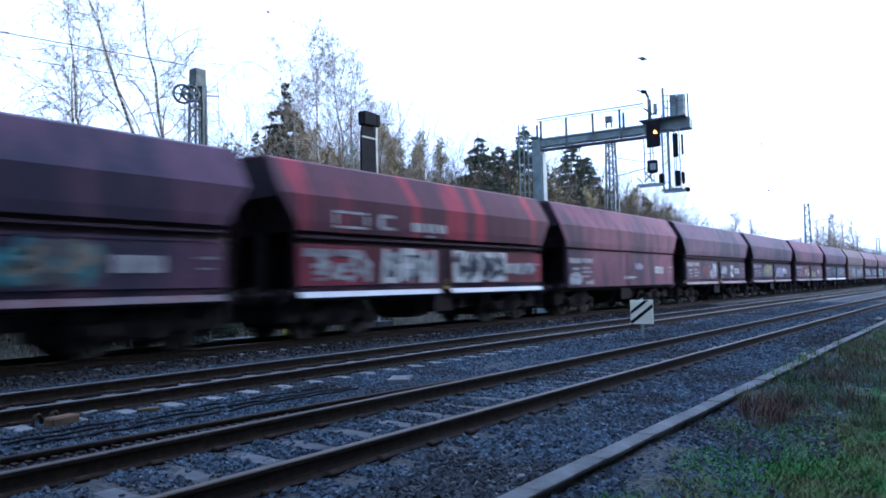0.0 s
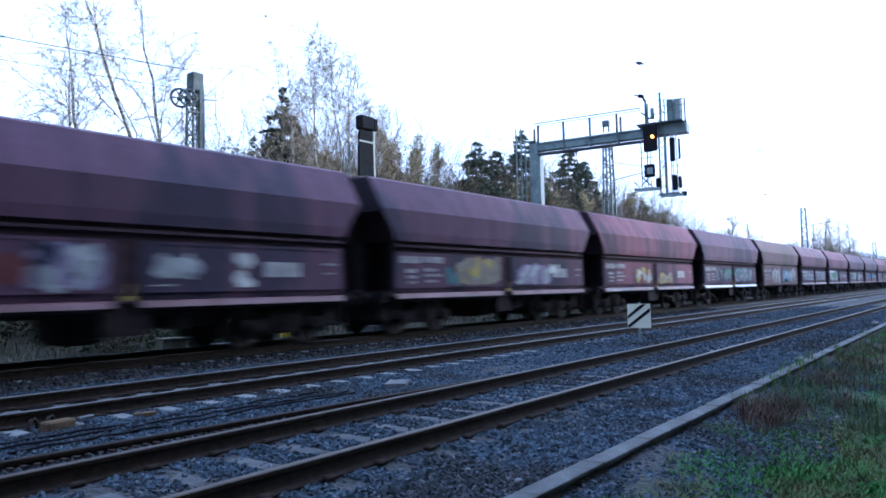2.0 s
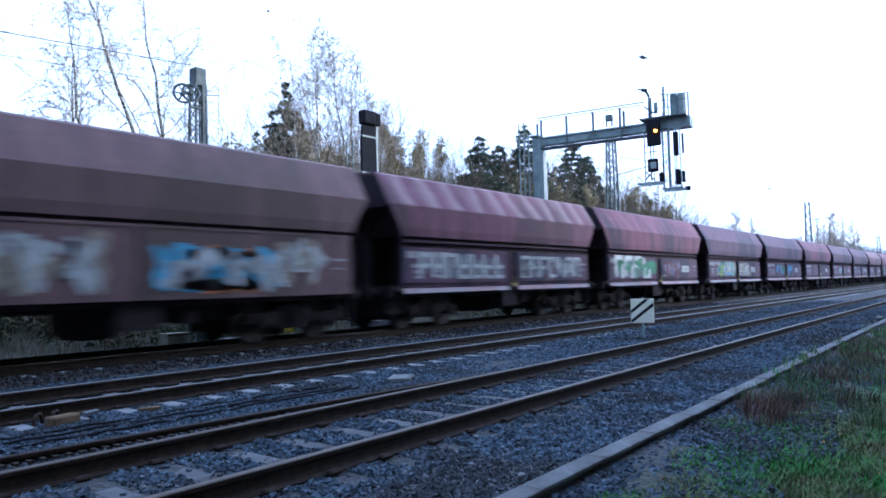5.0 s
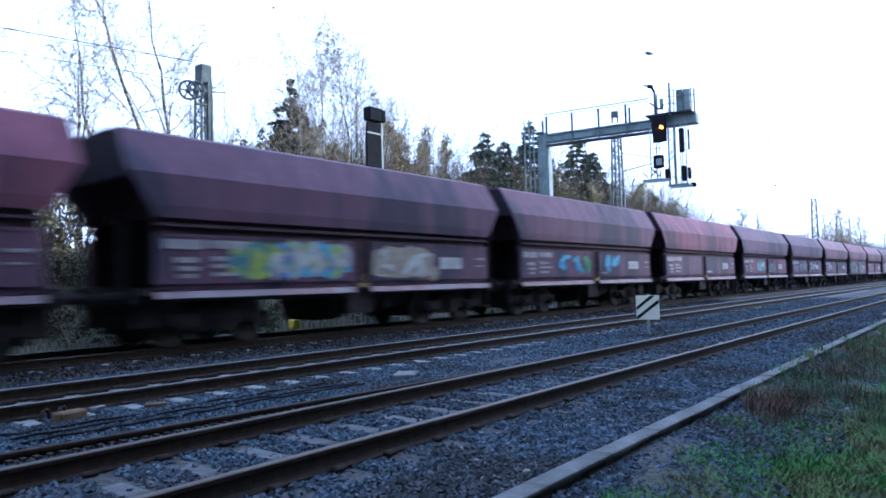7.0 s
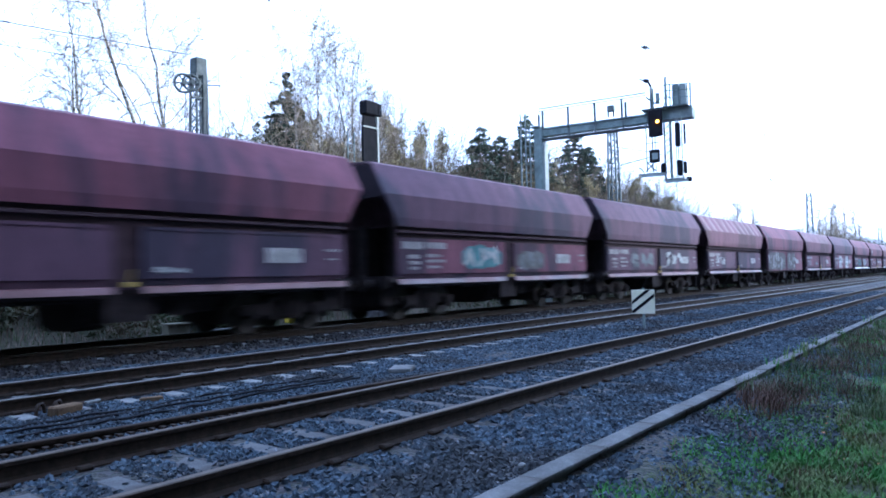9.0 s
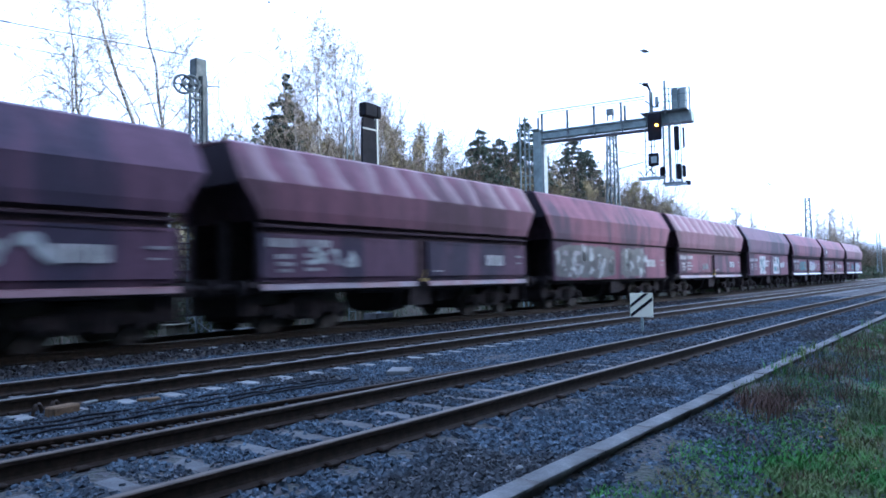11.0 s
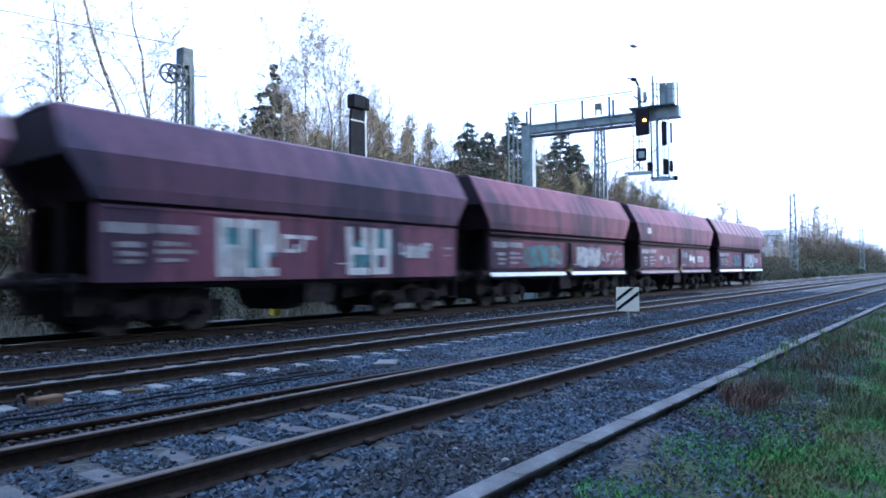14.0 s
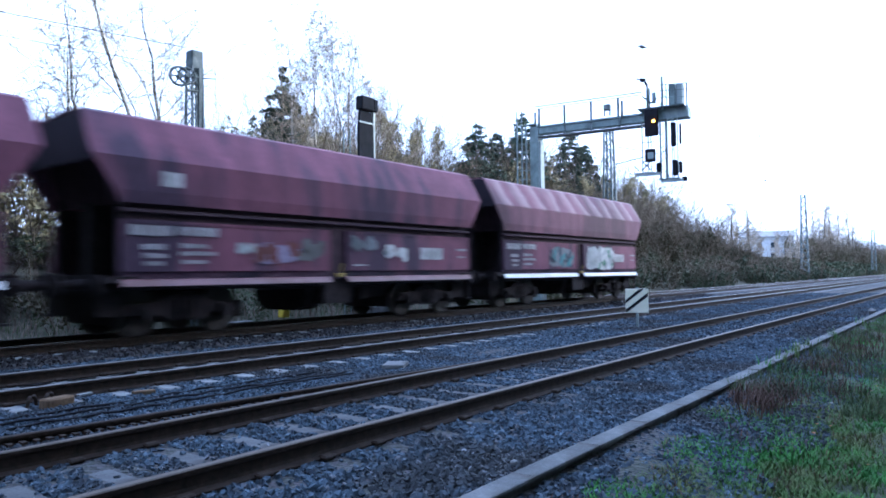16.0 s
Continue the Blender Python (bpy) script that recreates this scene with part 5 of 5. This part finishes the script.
# ---- house and far hill ----
def house(x, y, turn, w, d, eaves, ridge, label):
    top = new("house")
    tagged(top, label, "house", "houses behind the line")
    bm = bmesh.new()
    prism(bm, [(-d / 2, 0), (-d / 2, eaves), (0, ridge - 0.15), (d / 2, eaves), (d / 2, 0)], -w / 2, w / 2)
    part("wall", bm, PLASTER, top, "white plastered wall")
    bm = bmesh.new()
    t = 0.25
    prism(bm, [(-d / 2 - 0.5, eaves - 0.3), (0, ridge), (d / 2 + 0.5, eaves - 0.3), (d / 2 + 0.5, eaves - 0.3 + t), (0, ridge + t), (-d / 2 - 0.5, eaves - 0.3 + t)], -w / 2 - 0.4, w / 2 + 0.4)
    part("roof", bm, ROOF, top)
    for side in (0, 1):
        for row in range(2):
            for i in range(4):
                bm = bmesh.new()
                if side == 0:
                    add_box(bm, -w / 2 + w * (i + 0.5) / 4 - 0.5, -w / 2 + w * (i + 0.5) / 4 + 0.5, -d / 2 - 0.03, -d / 2 + 0.05, 1.0 + 2.7 * row, 2.3 + 2.7 * row)
                else:
                    add_box(bm, -w / 2 - 0.03, -w / 2 + 0.05, -d / 2 + d * (i + 0.5) / 4 - 0.4, -d / 2 + d * (i + 0.5) / 4 + 0.4, 1.0 + 2.7 * row, 2.3 + 2.7 * row)
                part("window", bm, GLASS, top)
    top.matrix_basis = pose(x, y, 2.9, 0, 0, turn)


house(188, 43.6, -77, 12, 8, 6.5, 7.8, "white plastered house half hidden by bare shrubs")
house(226, 56, 0, 20, 10, 5.6, 7.8, "pale house with a dark roof behind shrubs")


def far_hill():
    bm = bmesh.new()
    n, k = 40, 6
    rows = []
    for i in range(n):
        a = i / (n - 1)
        x = 700 + 1500 * a
        hgt = 46 * math.sin(math.pi * min(1, a * 1.15 + 0.12)) * (1 + 0.12 * noise.noise((a * 6, 2, 1)))
        rows.append([bm.verts.new((x, 60 + 95 * j / (k - 1), -2 + hgt * math.sin(math.pi * 0.5 * j / (k - 1)))) for j in range(k)])
    for a, b in zip(rows, rows[1:]):
        for j in range(k - 1):
            bm.faces.new((a[j], b[j], b[j + 1], a[j + 1]))
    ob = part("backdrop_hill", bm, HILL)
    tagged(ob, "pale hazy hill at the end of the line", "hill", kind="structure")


far_hill()


# ---- trees and shrubs ----
def grow(rng, base, height, lean, limbs, spread, twigs, r0, low=0.25, droop=0.25, wob=0.25):
    """A bare tree as trunk tubes and limb tubes, and the points where leaves may sit."""
    wood, tips = [], []
    p = np.array(base, float)
    pts = [p]
    n = 9
    for i in range(n):
        p = p + np.array([lean[0] + rng.normal() * wob * 0.35, lean[1] + rng.normal() * wob * 0.35, 1.0]) * height / n
        pts.append(p)
    trunk = (pts, [max(0.02, r0 * (1 - i / n) ** 0.8) for i in range(n + 1)])

    def at(f):
        g = f * n
        i = min(int(g), n - 1)
        return pts[i] + (pts[i + 1] - pts[i]) * (g - i)

    def branch(start, way, length, r, depth):
        steps = 4 if depth < 2 else 3
        q = np.array(start, float)
        d = way / np.linalg.norm(way)
        for s in range(steps):
            d = d + rng.normal(size=3) * 0.22 + np.array([0, 0, 0.10 if depth == 0 else -droop * 0.5 * depth])
            d /= np.linalg.norm(d)
            e = q + d * length / steps
            wood.append((*q, *e, r * (1 - s / steps * 0.6), r * (1 - (s + 1) / steps * 0.6)))
            if depth < 2:
                for _ in range(twigs if depth == 0 else 2):
                    side = d + rng.normal(size=3) * 0.75
                    branch(e - d * rng.uniform(0, length / steps), side, length * rng.uniform(0.28, 0.5), max(0.010, r * 0.48), depth + 1)
            else:
                tips.append(e)
            q = e
        tips.append(q)

    for i in range(limbs):
        f = low + (0.98 - low) * (i + rng.uniform(0, 0.8)) / limbs
        a = rng.uniform(0, 2 * math.pi)
        up = rng.uniform(0.7, 1.4)
        branch(at(f), np.array([math.cos(a), math.sin(a), up]), spread * height * (1.05 - f * 0.75) * rng.uniform(0.7, 1.2), max(0.022, r0 * 0.38 * (1.1 - f)), 0)
    return trunk, wood, tips


def tree(name, label, category, group, base, height, seed, bark, limbs=16, spread=0.24, twigs=3, r0=0.13, leaf=None, leaf_n=0, leaf_size=0.07, lean=(0, 0), low=0.25, droop=0.25, wob=0.25):
    rng = np.random.default_rng(seed)
    top = new(name)
    tagged(top, label, category, group)
    b = (base[0], base[1], ground_height(base[0], base[1]) - 0.3)
    trunk, wood, tips = grow(rng, b, height - b[2], lean, limbs, spread, twigs, r0, low, droop, wob)
    finish("trunk", pipe("trunk", *trunk, 7), bark, top)
    finish("branchwork", tubes("branchwork", wood, 3), TWIG, top)
    if leaf:
        t = np.asarray(tips)
        c = t[rng.integers(0, len(t), leaf_n)] + rng.normal(size=(leaf_n, 3)) * 0.12
        finish("crown", leaves("crown", c, leaf_size, rng), leaf, top)


BIRCH = ((10.4, 34, 13.0, 1, 0.03), (13.1, 30, 11.5, 2, -0.05), (15.2, 33, 15.0, 3, -0.08), (17.4, 30, 16.5, 4, -0.26), (18.6, 31, 16.0, 5, -0.16))
for x, y, h, seed, ln in BIRCH:
    tree("birch", "tall bare birch with thin pale branches", "tree", "bare birches", (x, y), h, seed, BARK_WHITE, 10, 0.56, 3, 0.14, None, lean=(ln, 0), low=0.3, droop=0.12)
for x, y, h, seed, ln in ((26.6, 31.5, 14.6, 7, -0.05), (27.6, 30, 16.0, 8, -0.04), (29.6, 31, 16.6, 9, 0.02), (31.2, 32, 15.6, 10, 0.02), (33.5, 33, 14.0, 11, 0.0)):
    tree("birch", "bare birch with a few yellowed leaves", "tree", "birches with yellowed leaves", (x, y), h, seed, BARK_WHITE, 14, 0.50, 3, 0.12, LEAF, 900, 0.040, lean=(ln, 0), low=0.2, droop=0.1)


def spruce(x, y, height, width, seed):
    rng = np.random.default_rng(seed)
    top = new("spruce")
    tagged(top, "dark green spruce with uneven drooping boughs", "tree", "spruces behind the line")
    z0 = ground_height(x, y) - 0.2
    hgt = height - z0
    finish("trunk", pipe("trunk", [(x, y, z0), (x, y, z0 + hgt * 0.5), (x, y, height)], (0.2, 0.12, 0.015), 7), BARK, top)
    segs, pts = [], []
    z = z0 + hgt * 0.08
    while z < height - 0.15:
        f = (height - z) / hgt
        ring = 7 if f > 0.15 else 4
        a0 = rng.uniform(0, 6.28)
        for i in range(ring):
            if rng.random() < 0.22:
                continue
            a = a0 + 6.28 * i / ring + rng.normal() * 0.2
            ln = width * f ** 0.85 * rng.uniform(0.55, 1.2) + 0.12
            rise = rng.uniform(-0.05, 0.15)
            e = np.array([x + math.cos(a) * ln, y + math.sin(a) * ln, z + ln * rise - 0.25 * ln * ln / max(width, 1)])
            s = np.array([x, y, z])
            segs.append((*s, *e, 0.03 * f + 0.01, 0.008))
            k = max(8, int(ln * 52))
            t = rng.uniform(0.15, 1.05, k)[:, None]
            q = s + (e - s) * t
            q += rng.normal(size=(k, 3)) * np.array([0.15, 0.15, 0.05]) * (0.4 + 0.6 * ln / width)
            q[:, 2] -= np.abs(rng.normal(size=k)) * 0.24 * t[:, 0] ** 1.5 + 0.3 * t[:, 0] ** 2 * ln / width
            pts.append(q)
        z += rng.uniform(0.36, 0.62)
    finish("branchwork", tubes("branchwork", segs, 3), BARK, top)["kind"] = "stuff"
    c = np.concatenate(pts)
    c = c[rng.random(len(c)) < 0.95]
    finish("needles", leaves("needles", c, 0.125, rng, 0.3, 1.7), NEEDLE, top)


for x, y, h, w, seed in ((27.1, 33.5, 14.0, 3.6, 21), (48.2, 34, 14.4, 5.2, 22), (54.4, 36, 14.6, 4.8, 23), (55.8, 34, 16.4, 5.2, 24), (52.0, 37, 13.0, 4.8, 25), (65.0, 34, 17.0, 5.8, 26), (69.6, 34.5, 15.5, 5.0, 27), (61.0, 38, 14.0, 5.0, 28)):
    spruce(x, y, h, w, seed)

for i, (x, y, h) in enumerate(((35.2, 34, 11.6), (37.3, 34, 13.0), (39.4, 36, 12.4), (41.2, 35, 13.2), (43.4, 37, 12.6), (45.4, 36, 13.3), (33.0, 36, 11.2), (30.5, 35, 11.8), (59.0, 33, 11.5), (57.2, 32, 10.0), (63.0, 31, 10.4), (67.5, 31, 10.8), (72.5, 31, 11.4), (76.0, 32, 11.2), (80.5, 32, 11.4), (84.0, 31, 10.2))):
    tree("thicket_tree", "slender tree with thin yellow-brown autumn leaves", "tree", "autumn trees behind the line", (x, y), h, 50 + i, BARK_WHITE if i % 3 == 0 else BARK, 19, 0.26, 3, 0.09, LEAF, 4200, 0.058, lean=(0.02 * (-1) ** i, 0), low=0.12, droop=0.12)

for i, (x, y, h) in enumerate(((109.0, 30, 11.5), (118.5, 30, 11.0), (114, 31, 9.0), (160, 28, 13.2), (168, 27, 14.5), (177.7, 28, 16.0), (184, 27, 15.0), (191.4, 26, 14.9), (172, 29, 13), (197, 26, 12.5))):
    tree("bare_tree", "bare brown tree on the railway bank", "tree", "bare trees on the bank", (x, y), h, 80 + i, BARK, 24, 0.3, 4, 0.2, None, 0, 0.09, low=0.1, droop=0.1)


for i, (x, y, h) in enumerate(((99, 24.5, 7.2), (104, 25, 8.0), (109, 24, 6.5), (115, 25, 7.5), (121, 24.5, 7.0), (127, 25, 8.2), (133, 25, 8.6))):
    tree("bare_shrub", "thin bare shrub in front of the white house", "shrub", "bare shrubs before the house", (x, y), h, 120 + i, TWIG, 14, 0.34, 3, 0.09, None, low=0.05, droop=0.1)


def scrub(name, label, category, x0, x1, y0, y1, zfun, count, size, material, seed, stems=0):
    """Dense low growth: leaf clumps heaped in mounds, with thin stems."""
    rng = np.random.default_rng(seed)
    heaps = max(6, int((x1 - x0) * (y1 - y0) / 3.0))
    hx, hy = rng.uniform(x0, x1, heaps), rng.uniform(y0, y1, heaps)
    hr = rng.uniform(0.7, 1.6, heaps)
    hh = np.array([zfun(a, b) for a, b in zip(hx, hy)]) * rng.uniform(0.6, 1.1, heaps)
    pick = rng.integers(0, heaps, count)
    d = rng.normal(size=(count, 3))
    d /= np.linalg.norm(d, axis=1, keepdims=True)
    d *= rng.uniform(0.55, 1.0, (count, 1)) ** 0.5
    gz = np.array([ground_height(a, b) for a, b in zip(hx, hy)])
    c = np.stack([hx[pick] + d[:, 0] * hr[pick], hy[pick] + d[:, 1] * hr[pick], gz[pick] + (0.35 + 0.6 * d[:, 2]) * hh[pick]], 1)
    c[:, 2] = np.maximum(c[:, 2], gz[pick] - 0.2)
    top = new(name)
    tagged(top, label, category, kind="stuff")
    finish("foliage", leaves("foliage", c, size, rng, 0.2), material, top)
    if stems:
        segs = []
        for _ in range(stems):
            i = rng.integers(0, heaps)
            a = np.array([hx[i] + rng.normal() * 0.4, hy[i] + rng.normal() * 0.4, gz[i] - 0.1])
            up = np.array([rng.normal() * 0.35, rng.normal() * 0.35, 1.0])
            ln = hh[i] * rng.uniform(0.8, 1.5)
            m = a + up * ln * 0.5
            e = m + (up + rng.normal(size=3) * 0.3) * ln * 0.5
            segs += [(*a, *m, 0.03, 0.02), (*m, *e, 0.02, 0.006)]
            for _ in range(5):
                s = a + (e - a) * rng.uniform(0.35, 0.95)
                segs.append((*s, *(s + (up * 0.7 + rng.normal(size=3) * 0.6) * ln * 0.22), 0.011, 0.004))
        finish("stems", tubes("stems", segs, 3), STEM, top)


scrub("bramble_bank", "dark green brambles covering the bank beside the line", "brambles", 20, 110, 17.8, 22, lambda x, y: 1.6, 75000, 0.075, BRAMBLE, 1, 1500)
scrub("bramble_bank", "distant brambles covering the bank beside the line", "brambles", 110, 280, 17.8, 23, lambda x, y: 1.0, 34000, 0.13, BRAMBLE, 2, 500)
scrub("bramble_bank", "brambles and weeds on the bank behind the train", "brambles", 0, 20, 17.8, 23, lambda x, y: 1.1, 42000, 0.045, BRAMBLE, 3, 400)
scrub("bare_scrub", "brown leafless scrub along the top of the bank", "shrubs", 45, 93, 22.5, 27, lambda x, y: 3.8 if x < 84 else 1.6, 80000, 0.075, SCRUB, 4, 2600)
scrub("bare_scrub", "leafy scrub on the bank behind the train", "shrubs", 0, 45, 22.5, 28, lambda x, y: 3.4, 22000, 0.10, LEAF, 14, 900)
scrub("bare_scrub", "brown leafless scrub in front of the houses", "shrubs", 100, 270, 22.5, 28, lambda x, y: 0.5 if x < 134 else 4.4, 52000, 0.10, SCRUB, 5, 3000)
scrub("wood_edge", "undergrowth of yellow-brown shrubs at the wood's edge", "shrubs", 22, 90, 31, 40, lambda x, y: 8.0, 90000, 0.11, LEAF, 6, 2600)
scrub("wood_edge", "dark undergrowth deep in the wood", "shrubs", 30, 95, 38, 44, lambda x, y: 10.0, 60000, 0.17, NEEDLE, 7, 300)


# ---- grass and weeds ----
def blades(name, label, category, points, height, width, material, seed, bend=0.5):
    rng = np.random.default_rng(seed)
    p = np.asarray(points, float)
    n = len(p)
    a = rng.uniform(0, 6.28, n)
    h = height * rng.uniform(0.5, 1.4, n)
    side = np.stack([np.cos(a), np.sin(a), np.zeros(n)], 1) * (width * rng.uniform(0.6, 1.3, n))[:, None]
    out = np.stack([-np.sin(a), np.cos(a), np.zeros(n)], 1) * (h * bend * rng.uniform(0.2, 1.2, n))[:, None]
    mid = p + out * 0.35 + np.array([0, 0, 1.0]) * (h * 0.6)[:, None]
    tip = p + out + np.array([0, 0, 1.0]) * h[:, None]
    vs = np.stack([p - side, p + side, mid + side * 0.7, mid - side * 0.7, mid - side * 0.7, mid + side * 0.7, tip + side * 0.08, tip - side * 0.08], 1)
    me = raw_mesh(name, vs.reshape(-1, 3), np.arange(8 * n).reshape(-1, 4))
    ob = finish(name, me, material)
    return tagged(ob, label, category, kind="stuff")


def lawn():
    rng = np.random.default_rng(12)
    pts = []
    while len(pts) < 118000:
        x = 2.4 + 23 * rng.random() ** 1.7 + abs(rng.normal()) * 0.9 if rng.random() < 0.86 else rng.uniform(-7, 6)
        y = rng.uniform(-1.0, 2.45) if rng.random() < 0.92 else rng.uniform(-5, -0.8)
        edge = 2.0 + 0.35 * noise.noise((x * 0.9, 0.0, 7.0)) + 0.02 * x
        patch = noise.noise((x * 1.3, y * 1.3, 2.0))
        if y < edge + 0.25 * patch and (patch > -0.28 or rng.random() < 0.25):
            pts.append((x, y, ground_height(x, y) - 0.01))
    blades("grass", "short green grass beside the gravel", "grass", pts, 0.05, 0.0075, GRASS, 13, 0.9)
    pts = []
    for cx, cy, n, s in ((8.3, 2.25, 620, 0.22), (9.0, 2.15, 350, 0.22), (11.6, 2.2, 300, 0.35), (15.0, 2.2, 300, 0.6)):
        q = rng.normal(size=(n, 2)) * s * np.array([1.5, 0.6]) + (cx, cy - 0.2)
        pts += [(a, b, ground_height(a, b)) for a, b in q if b < 2.5]
    blades("dry_weeds", "reddish-brown dry weeds at the gravel's edge", "weeds", pts, 0.13, 0.006, REDDISH, 14, 0.8)
    pts = []
    for _ in range(15000):
        x = 8.5 + 30 * rng.random() ** 1.6
        y = rng.uniform(0.2, 2.45)
        if noise.noise((x * 0.8, y * 1.6, 5.0)) > -0.12:
            pts.append((x, y, ground_height(x, y)))
    blades("tall_weeds", "grey-green tall weeds along the edging", "weeds", pts, 0.13, 0.005, SAGE, 15, 0.8)
    pts = []
    for cx, cy, n, sp in ((7.9, 1.85, 80, 0.16), (9.8, 1.45, 110, 0.25), (11.5, 1.8, 110, 0.35), (13.6, 1.75, 160, 0.5), (16.5, 1.8, 200, 0.8)):
        q = rng.normal(size=(n, 2)) * sp * np.array([1.3, 0.5]) + (cx, cy)
        pts += [(a, b, ground_height(a, b)) for a, b in q if b < 2.35]
    blades("withered_docks", "dark withered weeds standing in tufts in the grass", "weeds", pts, 0.17, 0.006, REDDISH, 18, 0.7)
    pts = []
    for cx in (10.6, 11.4, 12.2, 12.6, 13.6, 20.0, 16.0):
        q = rng.normal(size=(26, 2)) * 0.08 + (cx, 2.5)
        pts += [(a, b, -0.2) for a, b in q]
    blades("edging_weeds", "small green weeds growing along the edging", "weeds", pts, 0.24, 0.008, GRASS, 16, 0.6)
    c = np.stack([rng.uniform(5, 14, 70), rng.uniform(0.2, 2.1, 70), np.full(70, -0.28)], 1)
    fallen = finish("fallen_leaves", leaves("fallen_leaves", c, 0.013, rng, 0.9), surf("orange_leaf", (0.25, 0.10, 0.05), (0.40, 0.20, 0.10), 3, 0.8, 0))
    tagged(fallen, "scattered orange fallen leaves in the grass", "leaves", kind="stuff")


lawn()


def far_side_weeds():
    rng = np.random.default_rng(77)
    pts = [(x, y, ground_height(x, y)) for x, y in zip(rng.uniform(2, 45, 16000), rng.uniform(16.3, 20.5, 16000))]
    blades("dry_weeds", "dry grass and weeds beyond the train's track", "weeds", pts[:9000], 0.28, 0.012, DRY, 78, 0.7)
    blades("green_weeds", "green grass and weeds beyond the train's track", "weeds", pts[9000:], 0.24, 0.012, SAGE, 79, 0.7)
    pts = []
    for x, y in zip(3.5 + 18 * rng.random(9000) ** 1.6, rng.uniform(-0.6, 2.2, 9000)):
        if noise.noise((x * 1.7, y * 2.2, 11.0)) > 0.05:
            pts.append((x, y, ground_height(x, y)))
    blades("withered_grass", "withered brown patches in the grass", "grass", pts, 0.055, 0.005, REDDISH, 80, 0.9)


far_side_weeds()


# ---- ballast stones ----
def stones(name, label, x0, x1, y0, y1, density, size, material, seed, power=1.0, wedge=True):
    rng = np.random.default_rng(seed)
    n = int((x1 - x0) * (y1 - y0) * density)
    x = x0 + (x1 - x0) * rng.random(n) ** power
    y = rng.uniform(y0, y1, n)
    keep = np.ones(n, bool)
    zoff = np.zeros(n)
    for ty, half, start in ((TRACK_A, 1.2, 0.12), (TRACK_B, 1.25, 0.14), (TRACK_C, 1.25, 0.0)):
        for s in (-1, 1):
            keep &= np.abs(y - ty - s * 0.7525) > 0.085
        on = (np.abs(y - ty) < half) & (np.abs((x + 3 - start + 0.3) % 0.6 - 0.3) < 0.115)
        keep &= ~on | (rng.random(n) < (0.05 if ty == TRACK_A else 0.1))
    keep &= np.abs(y - np.interp(x, (-20, 0, 4, 8, 13, 24, 60, 100), (2.05, 2.40, 2.47, 2.51, 2.56, 2.62, 2.70, 2.75)) - 0.015) > 0.085
    if wedge:
        keep &= x > 0.33 * y - 0.4
    edge = np.array([1.5 + 0.4 * noise.noise((a * 0.9, 3.0, 8.0)) for a in x])
    keep &= (y > edge) | (rng.random(n) < np.clip(1 - (edge - y) * 4.0, 0.004, 1))
    x, y = x[keep], y[keep]
    n = len(x)
    z = np.array([ground_height(0, b) for b in y]) + rng.uniform(-0.5, 0.75, n) * size
    cube = np.array([[-1, -1, -1], [1, -1, -1], [1, 1, -1], [-1, 1, -1], [-1, -1, 1], [1, -1, 1], [1, 1, 1], [-1, 1, 1]], float)
    v = cube[None] * rng.uniform(0.35, 1.0, (n, 8, 3))
    q = rng.normal(size=(n, 4))
    q /= np.linalg.norm(q, axis=1, keepdims=True)
    w, a, b, c = q.T
    rot = np.stack([np.stack([1 - 2 * (b * b + c * c), 2 * (a * b - c * w), 2 * (a * c + b * w)], 1), np.stack([2 * (a * b + c * w), 1 - 2 * (a * a + c * c), 2 * (b * c - a * w)], 1), np.stack([2 * (a * c - b * w), 2 * (b * c + a * w), 1 - 2 * (a * a + b * b)], 1)], 1)
    v = np.einsum("nij,nkj->nki", rot, v) * (size * rng.uniform(0.5, 1.25, n))[:, None, None]
    v += np.stack([x, y, z], 1)[:, None]
    face = np.array([[0, 3, 2, 1], [4, 5, 6, 7], [0, 1, 5, 4], [1, 2, 6, 5], [2, 3, 7, 6], [3, 0, 4, 7]])
    me = raw_mesh(name, v.reshape(-1, 3), ((np.arange(n) * 8)[:, None, None] + face[None]).reshape(-1, 4))
    me.shade_flat()
    ob = finish(name, me, material)
    tagged(ob, label, "ballast", kind="stuff")


stones("ballast", "blue-grey crushed stone ballast between the rails", 1.5, 14, 1.0, 11.9, 950, 0.0235, STONE, 31, 1.0)
stones("ballast", "blue-grey crushed stone ballast behind the camera's view", -8, 1.6, 1.6, 11.9, 90, 0.04, STONE, 35, 1.0, False)
stones("ballast_chips", "scattered paler stone chips in the ballast", 1.5, 24, 1.9, 11.9, 42, 0.022, PALE_STONE, 34, 1.2)
stones("ballast", "blue-grey crushed stone ballast farther along the tracks", 14, 46, 2.7, 11.9, 190, 0.036, STONE, 32, 1.4)
stones("ballast", "dark crushed stone under the train", 2, 40, 11.9, 16.0, 120, 0.04, DARK_STONE, 33, 1.2)


# ---- what moves ----
def motions():
    times = [i * 0.5 for i in range(33)]
    for number, thing in TRAIN.items():
        walk(thing, [(t, pose(FIRST + PITCH * number - rolled(t), TRACK_C, RAIL_C)) for t in times])
    spins = {}
    for a, w in WHEELS:
        if a not in spins:
            walk(w, [(i / 30, pose(a, 0, 0.46, 0, math.degrees(-rolled(i / 30) / 0.46), 0)) for i in range(481)])
            spins[a] = w
        else:  # every wheelset rolls alike, so they share the keys
            w.rotation_mode = "QUATERNION"
            w.animation_data_create()
            w.animation_data.action = spins[a].animation_data.action
            w.animation_data.action_slot = spins[a].animation_data.action_slot


motions()
